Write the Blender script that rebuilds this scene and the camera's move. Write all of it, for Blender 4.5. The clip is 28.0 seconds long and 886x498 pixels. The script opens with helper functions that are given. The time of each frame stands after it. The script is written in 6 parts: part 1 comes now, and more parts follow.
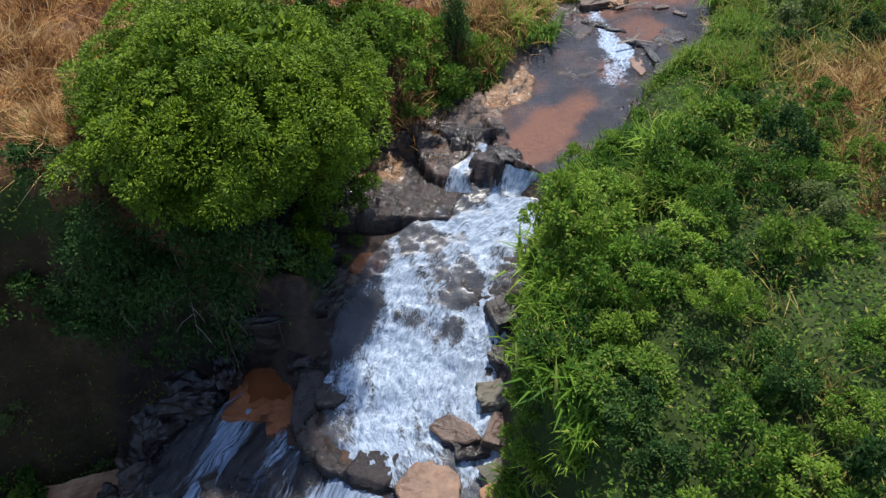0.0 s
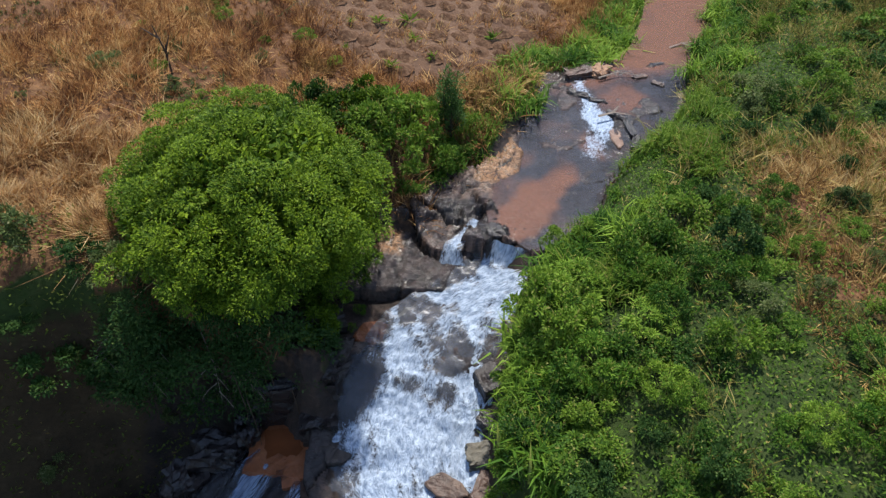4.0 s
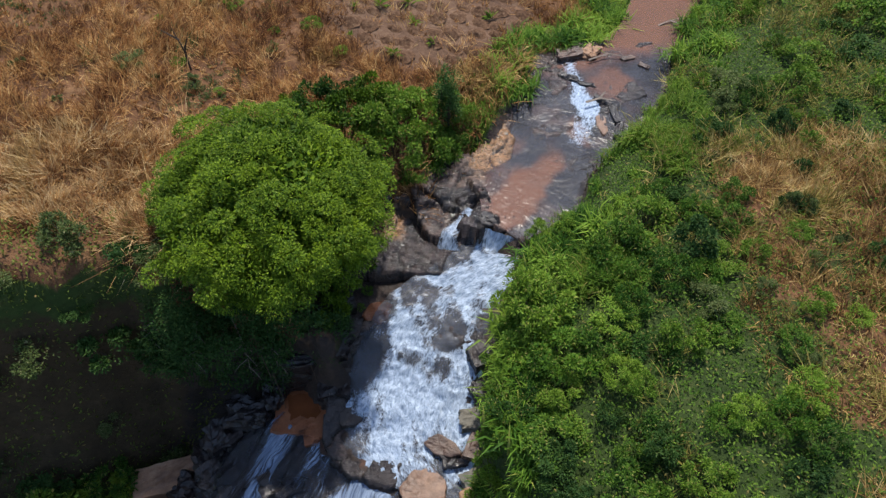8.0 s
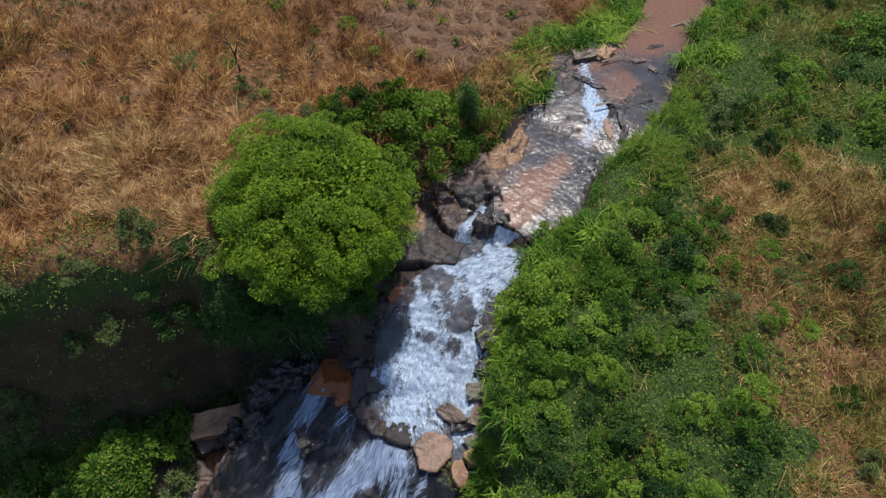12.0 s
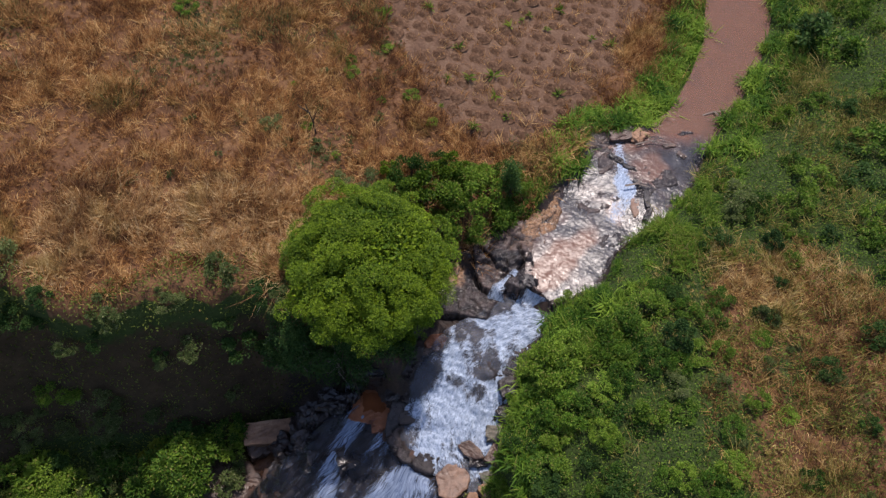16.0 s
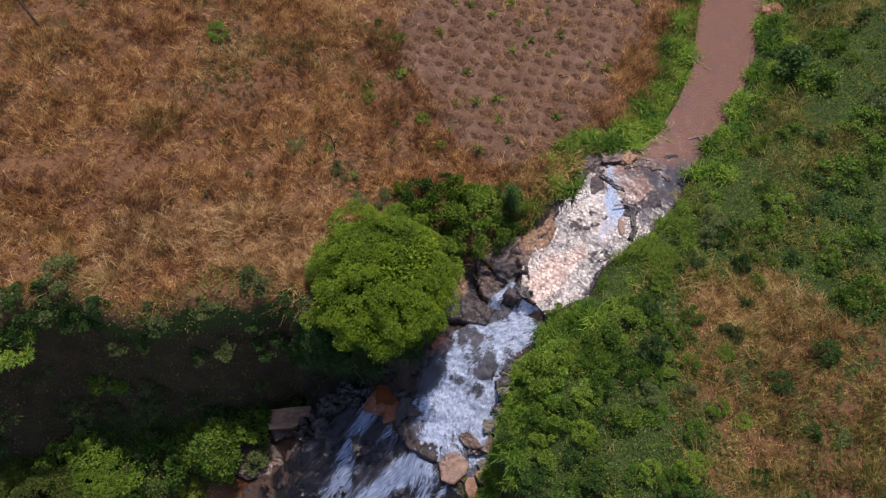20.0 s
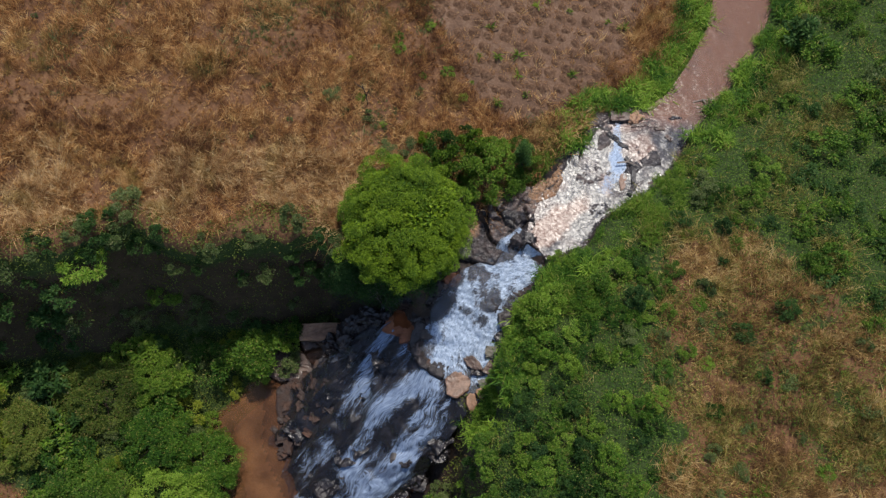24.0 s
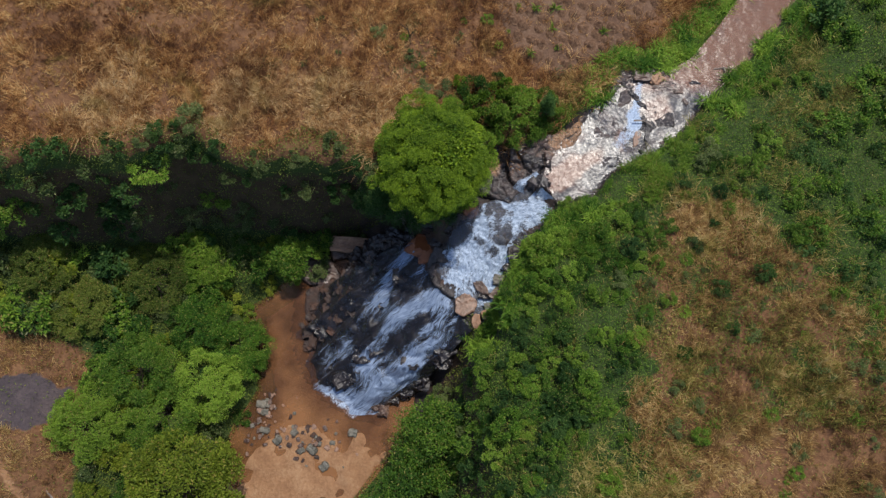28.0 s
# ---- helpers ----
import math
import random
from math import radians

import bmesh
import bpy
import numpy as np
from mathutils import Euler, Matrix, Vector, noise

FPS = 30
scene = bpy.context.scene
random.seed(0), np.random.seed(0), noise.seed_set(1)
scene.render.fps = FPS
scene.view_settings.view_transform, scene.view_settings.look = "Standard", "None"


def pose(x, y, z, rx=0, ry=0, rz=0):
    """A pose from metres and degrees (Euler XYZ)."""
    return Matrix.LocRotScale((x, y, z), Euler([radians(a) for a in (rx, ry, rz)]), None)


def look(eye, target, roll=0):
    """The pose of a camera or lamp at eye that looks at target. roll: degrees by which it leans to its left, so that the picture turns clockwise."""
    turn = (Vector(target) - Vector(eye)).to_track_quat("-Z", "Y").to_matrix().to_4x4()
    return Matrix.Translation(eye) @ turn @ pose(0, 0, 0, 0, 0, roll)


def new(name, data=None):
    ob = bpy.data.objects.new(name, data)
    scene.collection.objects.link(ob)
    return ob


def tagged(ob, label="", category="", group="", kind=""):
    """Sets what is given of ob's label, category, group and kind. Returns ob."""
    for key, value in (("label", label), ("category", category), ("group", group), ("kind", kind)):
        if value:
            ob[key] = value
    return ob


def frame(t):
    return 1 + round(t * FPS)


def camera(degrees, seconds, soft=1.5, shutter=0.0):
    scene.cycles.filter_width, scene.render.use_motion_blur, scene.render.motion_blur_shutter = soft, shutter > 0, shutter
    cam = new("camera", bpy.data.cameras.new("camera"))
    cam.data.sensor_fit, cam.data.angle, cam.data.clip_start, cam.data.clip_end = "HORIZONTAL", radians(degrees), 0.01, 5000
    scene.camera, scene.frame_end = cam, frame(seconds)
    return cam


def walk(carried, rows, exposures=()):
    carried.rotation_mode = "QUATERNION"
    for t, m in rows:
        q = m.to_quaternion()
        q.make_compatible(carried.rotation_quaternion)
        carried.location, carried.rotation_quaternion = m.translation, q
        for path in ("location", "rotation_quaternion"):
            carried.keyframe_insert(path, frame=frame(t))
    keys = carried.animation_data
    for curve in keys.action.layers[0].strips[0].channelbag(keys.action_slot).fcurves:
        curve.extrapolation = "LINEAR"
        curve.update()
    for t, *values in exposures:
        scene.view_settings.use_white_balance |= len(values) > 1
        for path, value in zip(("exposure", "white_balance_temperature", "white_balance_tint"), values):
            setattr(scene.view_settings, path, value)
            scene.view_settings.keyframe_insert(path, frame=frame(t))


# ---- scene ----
cam = camera(65.2, 28.0, soft=1.35)
PATH = [
    (0, (0.242, 0.137, 12.895), (0.236, 1.583, 11.513), -0.1),
    (0.5, (0.18, 0.149, 13.383), (0.181, 1.598, 12.004), 0.2),
    (1, (0.19, 0.163, 13.903), (0.192, 1.613, 12.525), 0.2),
    (1.5, (0.164, 0.142, 14.324), (0.169, 1.592, 12.947), 0.3),
    (2, (0.21, 0.126, 14.699), (0.213, 1.577, 13.323), 0.3),
    (2.5, (0.208, 0.139, 15.109), (0.212, 1.585, 13.728), 0.4),
    (3, (0.254, 0.122, 15.595), (0.256, 1.566, 14.212), 0.3),
    (3.5, (0.345, 0.1, 16.075), (0.342, 1.541, 14.688), 0.2),
    (5.5, (0.432, 0.157, 18.18), (0.429, 1.517, 16.712), 0.2),
    (6, (0.477, 0.189, 18.665), (0.471, 1.522, 17.174), 0.2),
    (6.5, (0.543, 0.239, 19.173), (0.533, 1.544, 17.657), -0.0),
    (7, (0.651, 0.225, 19.686), (0.636, 1.506, 18.151), -0.2),
    (7.5, (0.662, 0.205, 20.222), (0.646, 1.465, 18.669), -0.2),
    (8, (0.685, 0.208, 20.789), (0.668, 1.443, 19.216), -0.3),
    (8.5, (0.791, 0.223, 21.39), (0.766, 1.431, 19.796), -0.6),
    (9, (0.865, 0.286, 22.014), (0.835, 1.461, 20.396), -0.8),
    (9.5, (0.826, 0.355, 22.614), (0.798, 1.498, 20.973), -0.7),
    (10, (0.76, 0.388, 23.214), (0.735, 1.498, 21.551), -0.4),
    (10.5, (0.742, 0.438, 23.826), (0.713, 1.517, 22.143), -0.3),
    (11, (0.786, 0.448, 24.433), (0.746, 1.504, 22.736), -0.4),
    (11.5, (0.826, 0.451, 25.046), (0.773, 1.502, 23.344), -0.5),
    (12, (0.847, 0.42, 25.674), (0.777, 1.469, 23.973), -0.5),
    (12.5, (0.866, 0.367, 26.248), (0.78, 1.417, 24.548), -0.6),
    (14.5, (0.837, 0.423, 28.997), (0.692, 1.459, 27.293), -0.5),
    (15, (0.871, 0.353, 29.614), (0.71, 1.394, 27.914), -0.6),
    (15.5, (0.876, 0.338, 30.267), (0.704, 1.38, 28.568), -0.6),
    (16, (0.921, 0.321, 30.911), (0.737, 1.363, 29.214), -0.6),
    (16.5, (0.949, 0.35, 31.534), (0.756, 1.391, 29.837), -0.6),
    (17, (0.968, 0.373, 32.179), (0.767, 1.413, 30.483), -0.6),
    (17.5, (0.93, 0.412, 32.801), (0.729, 1.448, 31.102), -0.5),
    (18, (0.864, 0.392, 33.437), (0.666, 1.422, 31.735), -0.3),
    (18.5, (0.774, 0.426, 34.062), (0.583, 1.443, 32.35), -0.2),
    (19, (0.75, 0.468, 34.758), (0.563, 1.468, 33.036), -0.1),
    (19.5, (0.686, 0.475, 35.403), (0.507, 1.456, 33.668), 0.1),
    (20, (0.629, 0.485, 36.084), (0.457, 1.436, 34.333), 0.3),
    (20.5, (0.569, 0.526, 36.733), (0.405, 1.447, 34.965), 0.5),
    (21, (0.632, 0.504, 37.413), (0.468, 1.393, 35.629), 0.5),
    (21.5, (0.694, 0.483, 38.023), (0.529, 1.345, 36.225), 0.4),
    (23.5, (0.652, 0.599, 41.008), (0.485, 1.324, 39.152), 0.5),
    (24, (0.704, 0.52, 41.681), (0.536, 1.216, 39.813), 0.5),
    (24.5, (0.811, 0.444, 42.347), (0.639, 1.111, 40.469), 0.4),
    (25, (0.85, 0.385, 43.066), (0.676, 1.02, 41.177), 0.3),
    (25.5, (0.801, 0.376, 43.751), (0.63, 0.98, 41.852), 0.5),
    (26, (0.756, 0.377, 44.468), (0.59, 0.947, 42.558), 0.8),
    (26.5, (0.736, 0.403, 45.174), (0.573, 0.941, 43.255), 0.9),
    (27, (0.759, 0.391, 45.907), (0.599, 0.896, 43.978), 1.0),
    (27.5, (0.794, 0.382, 46.575), (0.637, 0.855, 44.638), 0.9),
    (28, (0.879, 0.388, 47.186), (0.723, 0.827, 45.241), 0.7),
]
EXPOSURES = [(0.0, 0.3, 6500, 10), (8.0, 0.13, 6500, 10), (12.5, 0.0, 6500, 10), (16.0, -0.12, 6650, 20), (18.0, -0.13, 6750, 28), (20.5, -0.14, 6700, 23), (24.0, -0.16, 6500, 11), (28.0, -0.16, 6500, 11)]
walk(cam, [(t, look(eye, target, roll)) for t, eye, target, roll in PATH], EXPOSURES)

SUN_ELEVATION, SUN_AZIMUTH = 64.3, 7.0      # degrees; azimuth from +y towards +x

# ---- world, sun, exposure ----
world = bpy.data.worlds.new("sky")
scene.world = world
world.use_nodes = True
wn = world.node_tree
sky = wn.nodes.new("ShaderNodeTexSky")
sky.sky_type = "NISHITA"
sky.sun_disc = False
sky.sun_elevation = radians(SUN_ELEVATION)
sky.sun_rotation = radians(SUN_AZIMUTH)
wn.links.new(sky.outputs[0], wn.nodes["Background"].inputs[0])
wn.nodes["Background"].inputs[1].default_value = 0.19
sun = new("sun", bpy.data.lights.new("sun", "SUN"))
sun.data.energy, sun.data.angle, sun.data.color = 4.2, radians(1.2), (1.0, 0.95, 0.86)
_e, _a = radians(SUN_ELEVATION), radians(SUN_AZIMUTH)
sun.matrix_world = look((200 * math.sin(_a) * math.cos(_e), 200 * math.cos(_a) * math.cos(_e), 200 * math.sin(_e)), (0, 0, 0))

rng = np.random.default_rng(7)


# ---- materials ----
class Mat:
    """A small builder round one node material."""

    def __init__(self, name):
        self.mat = bpy.data.materials.new(name)
        self.mat.use_nodes = True
        self.nt = self.mat.node_tree
        self.bsdf = self.nt.nodes["Principled BSDF"]
        self.out = self.nt.nodes["Material Output"]

    def node(self, kind):
        return self.nt.nodes.new("ShaderNode" + kind)

    def link(self, a, b):
        if isinstance(b, (int, float, tuple)):
            raise ValueError("socket expected")
        if isinstance(a, (int, float)):
            b.default_value = a
        elif isinstance(a, tuple):
            b.default_value = (*a, 1.0) if len(a) == 3 and b.type == "RGBA" else a
        else:
            self.nt.links.new(a, b)

    def coords(self, scale=(1, 1, 1), kind="Object"):
        t = self.node("TexCoord")
        m = self.node("Mapping")
        m.inputs["Scale"].default_value = scale
        self.link(t.outputs[kind], m.inputs["Vector"])
        return m.outputs[0]

    def world_coords(self, scale=(1, 1, 1)):
        g = self.node("NewGeometry")
        m = self.node("Mapping")
        m.inputs["Scale"].default_value = scale
        self.link(g.outputs["Position"], m.inputs["Vector"])
        return m.outputs[0]

    def noise(self, vec, scale, detail=4.0, rough=0.55, distortion=0.0):
        n = self.node("TexNoise")
        self.link(vec, n.inputs["Vector"])
        n.inputs["Scale"].default_value = scale
        n.inputs["Detail"].default_value = detail
        n.inputs["Roughness"].default_value = rough
        n.inputs["Distortion"].default_value = distortion
        return n.outputs["Fac"]

    def ramp(self, fac, stops, smooth=False):
        r = self.node("ValToRGB")
        r.color_ramp.interpolation = "EASE" if smooth else "LINEAR"
        el = r.color_ramp.elements
        while len(el) < len(stops):
            el.new(0.5)
        for e, (p, c) in zip(el, stops):
            e.position = p
            e.color = (*c, 1) if isinstance(c, tuple) else (c, c, c, 1)
        self.link(fac, r.inputs[0])
        return r.outputs[0]

    def mix(self, fac, a, b, blend="MIX"):
        m = self.node("Mix")
        m.data_type, m.blend_type = "RGBA", blend
        self.link(fac, m.inputs[0])
        self.link(a, m.inputs[6])
        self.link(b, m.inputs[7])
        return m.outputs[2]

    def math(self, op, a, b=0.0, clamp=False):
        m = self.node("Math")
        m.operation, m.use_clamp = op, clamp
        self.link(a, m.inputs[0])
        self.link(b, m.inputs[1])
        return m.outputs[0]

    def attr(self, name):
        a = self.node("Attribute")
        a.attribute_name = name
        return a.outputs["Fac"]

    def bump(self, height, strength=0.5, distance=0.05):
        b = self.node("Bump")
        b.inputs["Strength"].default_value = strength
        b.inputs["Distance"].default_value = distance
        self.link(height, b.inputs["Height"])
        self.link(b.outputs[0], self.bsdf.inputs["Normal"])
        return b.outputs[0]

    def finish(self, colour=None, rough=0.8, spec=0.3):
        if colour is not None:
            self.link(colour, self.bsdf.inputs["Base Color"])
        self.link(rough, self.bsdf.inputs["Roughness"])
        self.bsdf.inputs["Specular IOR Level"].default_value = spec
        return self.mat


def leaf_material(name, dark, mid, light, odd, spread=0.5, translucent=0.3, by_plant=0.35):
    """Foliage: hue by leaf, by plant and by place; a thin leaf lets some light through."""
    k = Mat(name)
    g = k.node("NewGeometry")
    info = k.node("ObjectInfo")
    place = k.noise(k.world_coords(), 0.55, 3.0, 0.6)
    mixv = k.math("ADD", k.math("MULTIPLY", g.outputs["Random Per Island"], spread), k.math("MULTIPLY", place, 0.75))
    mixv = k.math("ADD", mixv, k.math("MULTIPLY", k.math("SUBTRACT", info.outputs["Random"], 0.5), by_plant))
    c = k.ramp(k.math("SUBTRACT", mixv, 0.1), [(0.05, dark), (0.45, mid), (0.85, light)])
    c = k.mix(k.ramp(g.outputs["Random Per Island"], [(0.93, 0.0), (0.95, 0.8)]), c, odd)
    k.finish(c, 0.6, 0.14)
    t = k.node("BsdfTranslucent")
    k.link(c, t.inputs[0])
    m = k.node("MixShader")
    m.inputs[0].default_value = translucent
    k.link(k.bsdf.outputs[0], m.inputs[1])
    k.link(t.outputs[0], m.inputs[2])
    k.link(m.outputs[0], k.out.inputs[0])
    return k.mat


LEAF_TREE = leaf_material("tree_leaves", (0.014, 0.036, 0.004), (0.052, 0.106, 0.007), (0.185, 0.275, 0.013), (0.2, 0.27, 0.04), 0.5, 0.13)
LEAF_BANK = leaf_material("bank_leaves", (0.026, 0.08, 0.012), (0.095, 0.2, 0.02), (0.24, 0.37, 0.044), (0.33, 0.33, 0.08), 0.5, 0.3, 0.7)
LEAF_BUSH = leaf_material("bush_leaves", (0.017, 0.052, 0.01), (0.064, 0.142, 0.017), (0.18, 0.285, 0.032), (0.28, 0.26, 0.08), 0.5, 0.3, 0.7)
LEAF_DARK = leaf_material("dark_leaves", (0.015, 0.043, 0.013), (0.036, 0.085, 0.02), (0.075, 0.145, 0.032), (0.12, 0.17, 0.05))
LEAF_GREY = leaf_material("greyish_leaves", (0.036, 0.06, 0.02), (0.085, 0.125, 0.036), (0.17, 0.21, 0.07), (0.28, 0.27, 0.14))
LEAF_GOLD = leaf_material("yellow_green_leaves", (0.08, 0.115, 0.014), (0.18, 0.235, 0.024), (0.3, 0.35, 0.04), (0.3, 0.24, 0.06), 0.5, 0.38)
LEAF_LOW = leaf_material("low_plant_leaves", (0.04, 0.07, 0.016), (0.105, 0.152, 0.026), (0.22, 0.26, 0.05), (0.3, 0.2, 0.08), 0.5, 0.38)
LEAF_UNDER = leaf_material("undergrowth_leaves", (0.022, 0.06, 0.01), (0.07, 0.145, 0.018), (0.17, 0.265, 0.034), (0.3, 0.22, 0.08), 0.5, 0.3)
GRASS_GREEN = leaf_material("green_grass", (0.045, 0.1, 0.014), (0.115, 0.2, 0.02), (0.22, 0.31, 0.036), (0.3, 0.27, 0.08), 0.5, 0.38)


def straw_material(name, deep, brown, tan, pale, green):
    """Dry grass: patches metres wide, tussocks, and single blades of their own tone."""
    k = Mat(name)
    g = k.node("NewGeometry")
    v = k.world_coords()
    broad = k.noise(v, 0.16, 3.0, 0.6, 0.3)
    tuft = k.noise(v, 1.3, 4.0, 0.65, 0.5)
    blade = g.outputs["Random Per Island"]
    t = k.math("ADD", k.math("MULTIPLY", k.math("SUBTRACT", tuft, 0.22), 1.6), k.math("MULTIPLY", blade, 0.42))
    t = k.math("ADD", t, k.math("MULTIPLY", k.math("SUBTRACT", broad, 0.5), 1.0))
    c = k.ramp(t, [(0.38, deep), (0.58, brown), (0.78, tan), (1.0, pale)])
    c = k.mix(k.ramp(k.noise(v, 0.33, 4.0, 0.6, 0.8), [(0.54, 0.0), (0.7, 0.45)]), c, green)
    k.finish(c, 0.8, 0.1)
    tr = k.node("BsdfTranslucent")
    k.link(c, tr.inputs[0])
    m = k.node("MixShader")
    m.inputs[0].default_value = 0.25
    k.link(k.bsdf.outputs[0], m.inputs[1])
    k.link(tr.outputs[0], m.inputs[2])
    k.link(m.outputs[0], k.out.inputs[0])
    return k.mat


GRASS_DRY = straw_material("dry_grass", (0.1, 0.044, 0.022), (0.3, 0.137, 0.052), (0.51, 0.275, 0.1), (0.74, 0.5, 0.22), (0.25, 0.21, 0.055))
GRASS_GOLD = straw_material("golden_grass", (0.11, 0.058, 0.026), (0.29, 0.165, 0.06), (0.48, 0.305, 0.11), (0.68, 0.49, 0.22), (0.19, 0.18, 0.045))
GRASS_OLIVE = straw_material("olive_grass", (0.075, 0.062, 0.02), (0.17, 0.155, 0.036), (0.34, 0.28, 0.075), (0.55, 0.42, 0.16), (0.13, 0.18, 0.03))
GRASS_PALE = straw_material("pale_straw", (0.17, 0.082, 0.04), (0.42, 0.24, 0.1), (0.63, 0.42, 0.19), (0.82, 0.62, 0.34), (0.36, 0.3, 0.1))


def bark_material():
    k = Mat("bark")
    n = k.noise(k.coords((6, 6, 1.5)), 3.0, 6.0, 0.65)
    k.bump(n, 0.6, 0.03)
    return k.finish(k.ramp(n, [(0.3, (0.03, 0.022, 0.016)), (0.7, (0.11, 0.08, 0.06))]), 0.9, 0.1)


def rock_material(name, dark, mid, light, rough=0.55, wet=0.0):
    k = Mat(name)
    v = k.world_coords()
    n1 = k.noise(v, 0.9, 5.0, 0.6, 0.4)
    n2 = k.noise(v, 6.0, 8.0, 0.7)
    strata = k.noise(k.world_coords((0.7, 0.7, 7.0)), 1.6, 4.0, 0.6)
    c = k.ramp(k.math("ADD", k.math("MULTIPLY", n1, 0.65), k.math("MULTIPLY", n2, 0.35)), [(0.34, dark), (0.5, mid), (0.66, light)])
    c = k.mix(k.ramp(strata, [(0.42, 0.0), (0.62, 0.45)]), c, tuple(0.45 * x for x in mid))
    k.bump(k.math("ADD", n2, k.math("MULTIPLY", strata, 1.2)), 0.7, 0.06)
    return k.finish(c, k.ramp(n1, [(0.35, rough - 0.18), (0.65, rough + 0.12)]), 0.5)


def plate_material():
    """Bedded stream rock in plates of their own tone, wet and dark in the joints, with undercut shade painted black."""
    k = Mat("stream_rock")
    v = k.world_coords()
    n1 = k.noise(v, 1.4, 6.0, 0.65, 0.4)
    n2 = k.noise(v, 7.0, 9.0, 0.75)
    tone = k.math("ADD", k.math("MULTIPLY", k.attr("tone"), 0.6), k.math("MULTIPLY", n1, 0.45))
    c = k.ramp(tone, [(0.2, (0.02, 0.017, 0.019)), (0.42, (0.06, 0.043, 0.04)), (0.62, (0.145, 0.094, 0.072)), (0.85, (0.34, 0.205, 0.13))])
    c = k.mix(k.math("MULTIPLY", k.attr("ochre"), 0.7), c, k.ramp(n1, [(0.3, (0.26, 0.12, 0.045)), (0.7, (0.5, 0.28, 0.13))]))
    c = k.mix(k.ramp(k.math("ADD", k.math("MULTIPLY", n2, 0.6), k.math("MULTIPLY", k.noise(v, 3.2, 7.0, 0.7, 0.8), 0.4)), [(0.4, 0.6), (0.54, 0.0)]), c, (0.028, 0.022, 0.022))
    beds = k.noise(k.world_coords((0.9, 3.4, 3.0)), 2.6, 3.0, 0.5, 0.6)
    lines = k.ramp(k.math("ABSOLUTE", k.math("SUBTRACT", beds, 0.5)), [(0.008, 0.85), (0.03, 0.0)])
    c = k.mix(lines, c, (0.015, 0.012, 0.012))
    c = k.mix(k.attr("joint_and_shade"), c, (0.008, 0.007, 0.007))
    k.bump(k.math("ADD", n2, k.noise(k.world_coords((1.0, 3.2, 2.0)), 5.0, 5.0, 0.6)), 1.0, 0.045)
    return k.finish(c, k.ramp(n1, [(0.35, 0.14), (0.65, 0.34)]), 0.45)


PLATES = plate_material()
BARK = bark_material()
ROCK_TAN = rock_material("tan_rock", (0.16, 0.075, 0.04), (0.33, 0.18, 0.1), (0.46, 0.28, 0.17), 0.6)
ROCK_DARK = rock_material("wet_dark_rock", (0.008, 0.007, 0.008), (0.02, 0.016, 0.017), (0.05, 0.038, 0.034), 0.35)
ROCK_BROWN = rock_material("brown_rock", (0.03, 0.019, 0.015), (0.09, 0.053, 0.038), (0.19, 0.115, 0.08), 0.34)
ROCK_RED = rock_material("red_rock", (0.14, 0.04, 0.015), (0.28, 0.09, 0.03), (0.4, 0.15, 0.06), 0.45)
ROCK_PINK = rock_material("wet_tan_rock", (0.08, 0.045, 0.03), (0.22, 0.125, 0.08), (0.36, 0.22, 0.15), 0.4)
ROCK_RUST = rock_material("rust_brown_rock", (0.01, 0.005, 0.004), (0.038, 0.017, 0.01), (0.1, 0.046, 0.026), 0.7)
ROCK_GREY = rock_material("grey_stone", (0.04, 0.04, 0.03), (0.11, 0.1, 0.075), (0.22, 0.19, 0.145), 0.5)


def ground_material():
    k = Mat("ground_surface")
    v = k.world_coords()
    fine = k.noise(v, 5.0, 8.0, 0.7)
    mid = k.noise(v, 0.8, 5.0, 0.6)
    both = k.math("ADD", k.math("MULTIPLY", fine, 0.5), k.math("MULTIPLY", mid, 0.5))
    dry = k.ramp(both, [(0.3, (0.06, 0.027, 0.014)), (0.5, (0.145, 0.07, 0.033)), (0.68, (0.25, 0.135, 0.062))])
    green = k.ramp(both, [(0.3, (0.018, 0.03, 0.008)), (0.5, (0.035, 0.06, 0.012)), (0.7, (0.07, 0.085, 0.025))])
    soil = k.ramp(both, [(0.3, (0.07, 0.037, 0.023)), (0.5, (0.145, 0.082, 0.049)), (0.7, (0.25, 0.158, 0.1))])
    rock = k.ramp(both, [(0.32, (0.012, 0.01, 0.01)), (0.5, (0.032, 0.022, 0.018)), (0.68, (0.085, 0.052, 0.038))])
    burnt = k.ramp(both, [(0.3, (0.03, 0.024, 0.026)), (0.5, (0.07, 0.054, 0.056)), (0.7, (0.12, 0.09, 0.085))])
    sand = k.ramp(both, [(0.3, (0.16, 0.075, 0.036)), (0.5, (0.28, 0.15, 0.075)), (0.7, (0.4, 0.25, 0.14))])
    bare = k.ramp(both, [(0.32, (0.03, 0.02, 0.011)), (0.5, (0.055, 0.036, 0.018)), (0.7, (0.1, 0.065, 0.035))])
    edge = k.math("MULTIPLY", k.math("SUBTRACT", k.noise(v, 1.7, 5.0, 0.65), 0.5), 0.9)
    c = green
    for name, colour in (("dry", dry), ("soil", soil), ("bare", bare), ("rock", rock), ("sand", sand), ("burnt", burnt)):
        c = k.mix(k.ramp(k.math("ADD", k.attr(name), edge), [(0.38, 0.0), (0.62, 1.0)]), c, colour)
    k.bump(k.math("ADD", fine, mid), 0.8, 0.12)
    wet = k.ramp(k.attr("rock"), [(0.4, 0.92), (0.8, 0.42)])
    return k.finish(c, wet, 0.3)


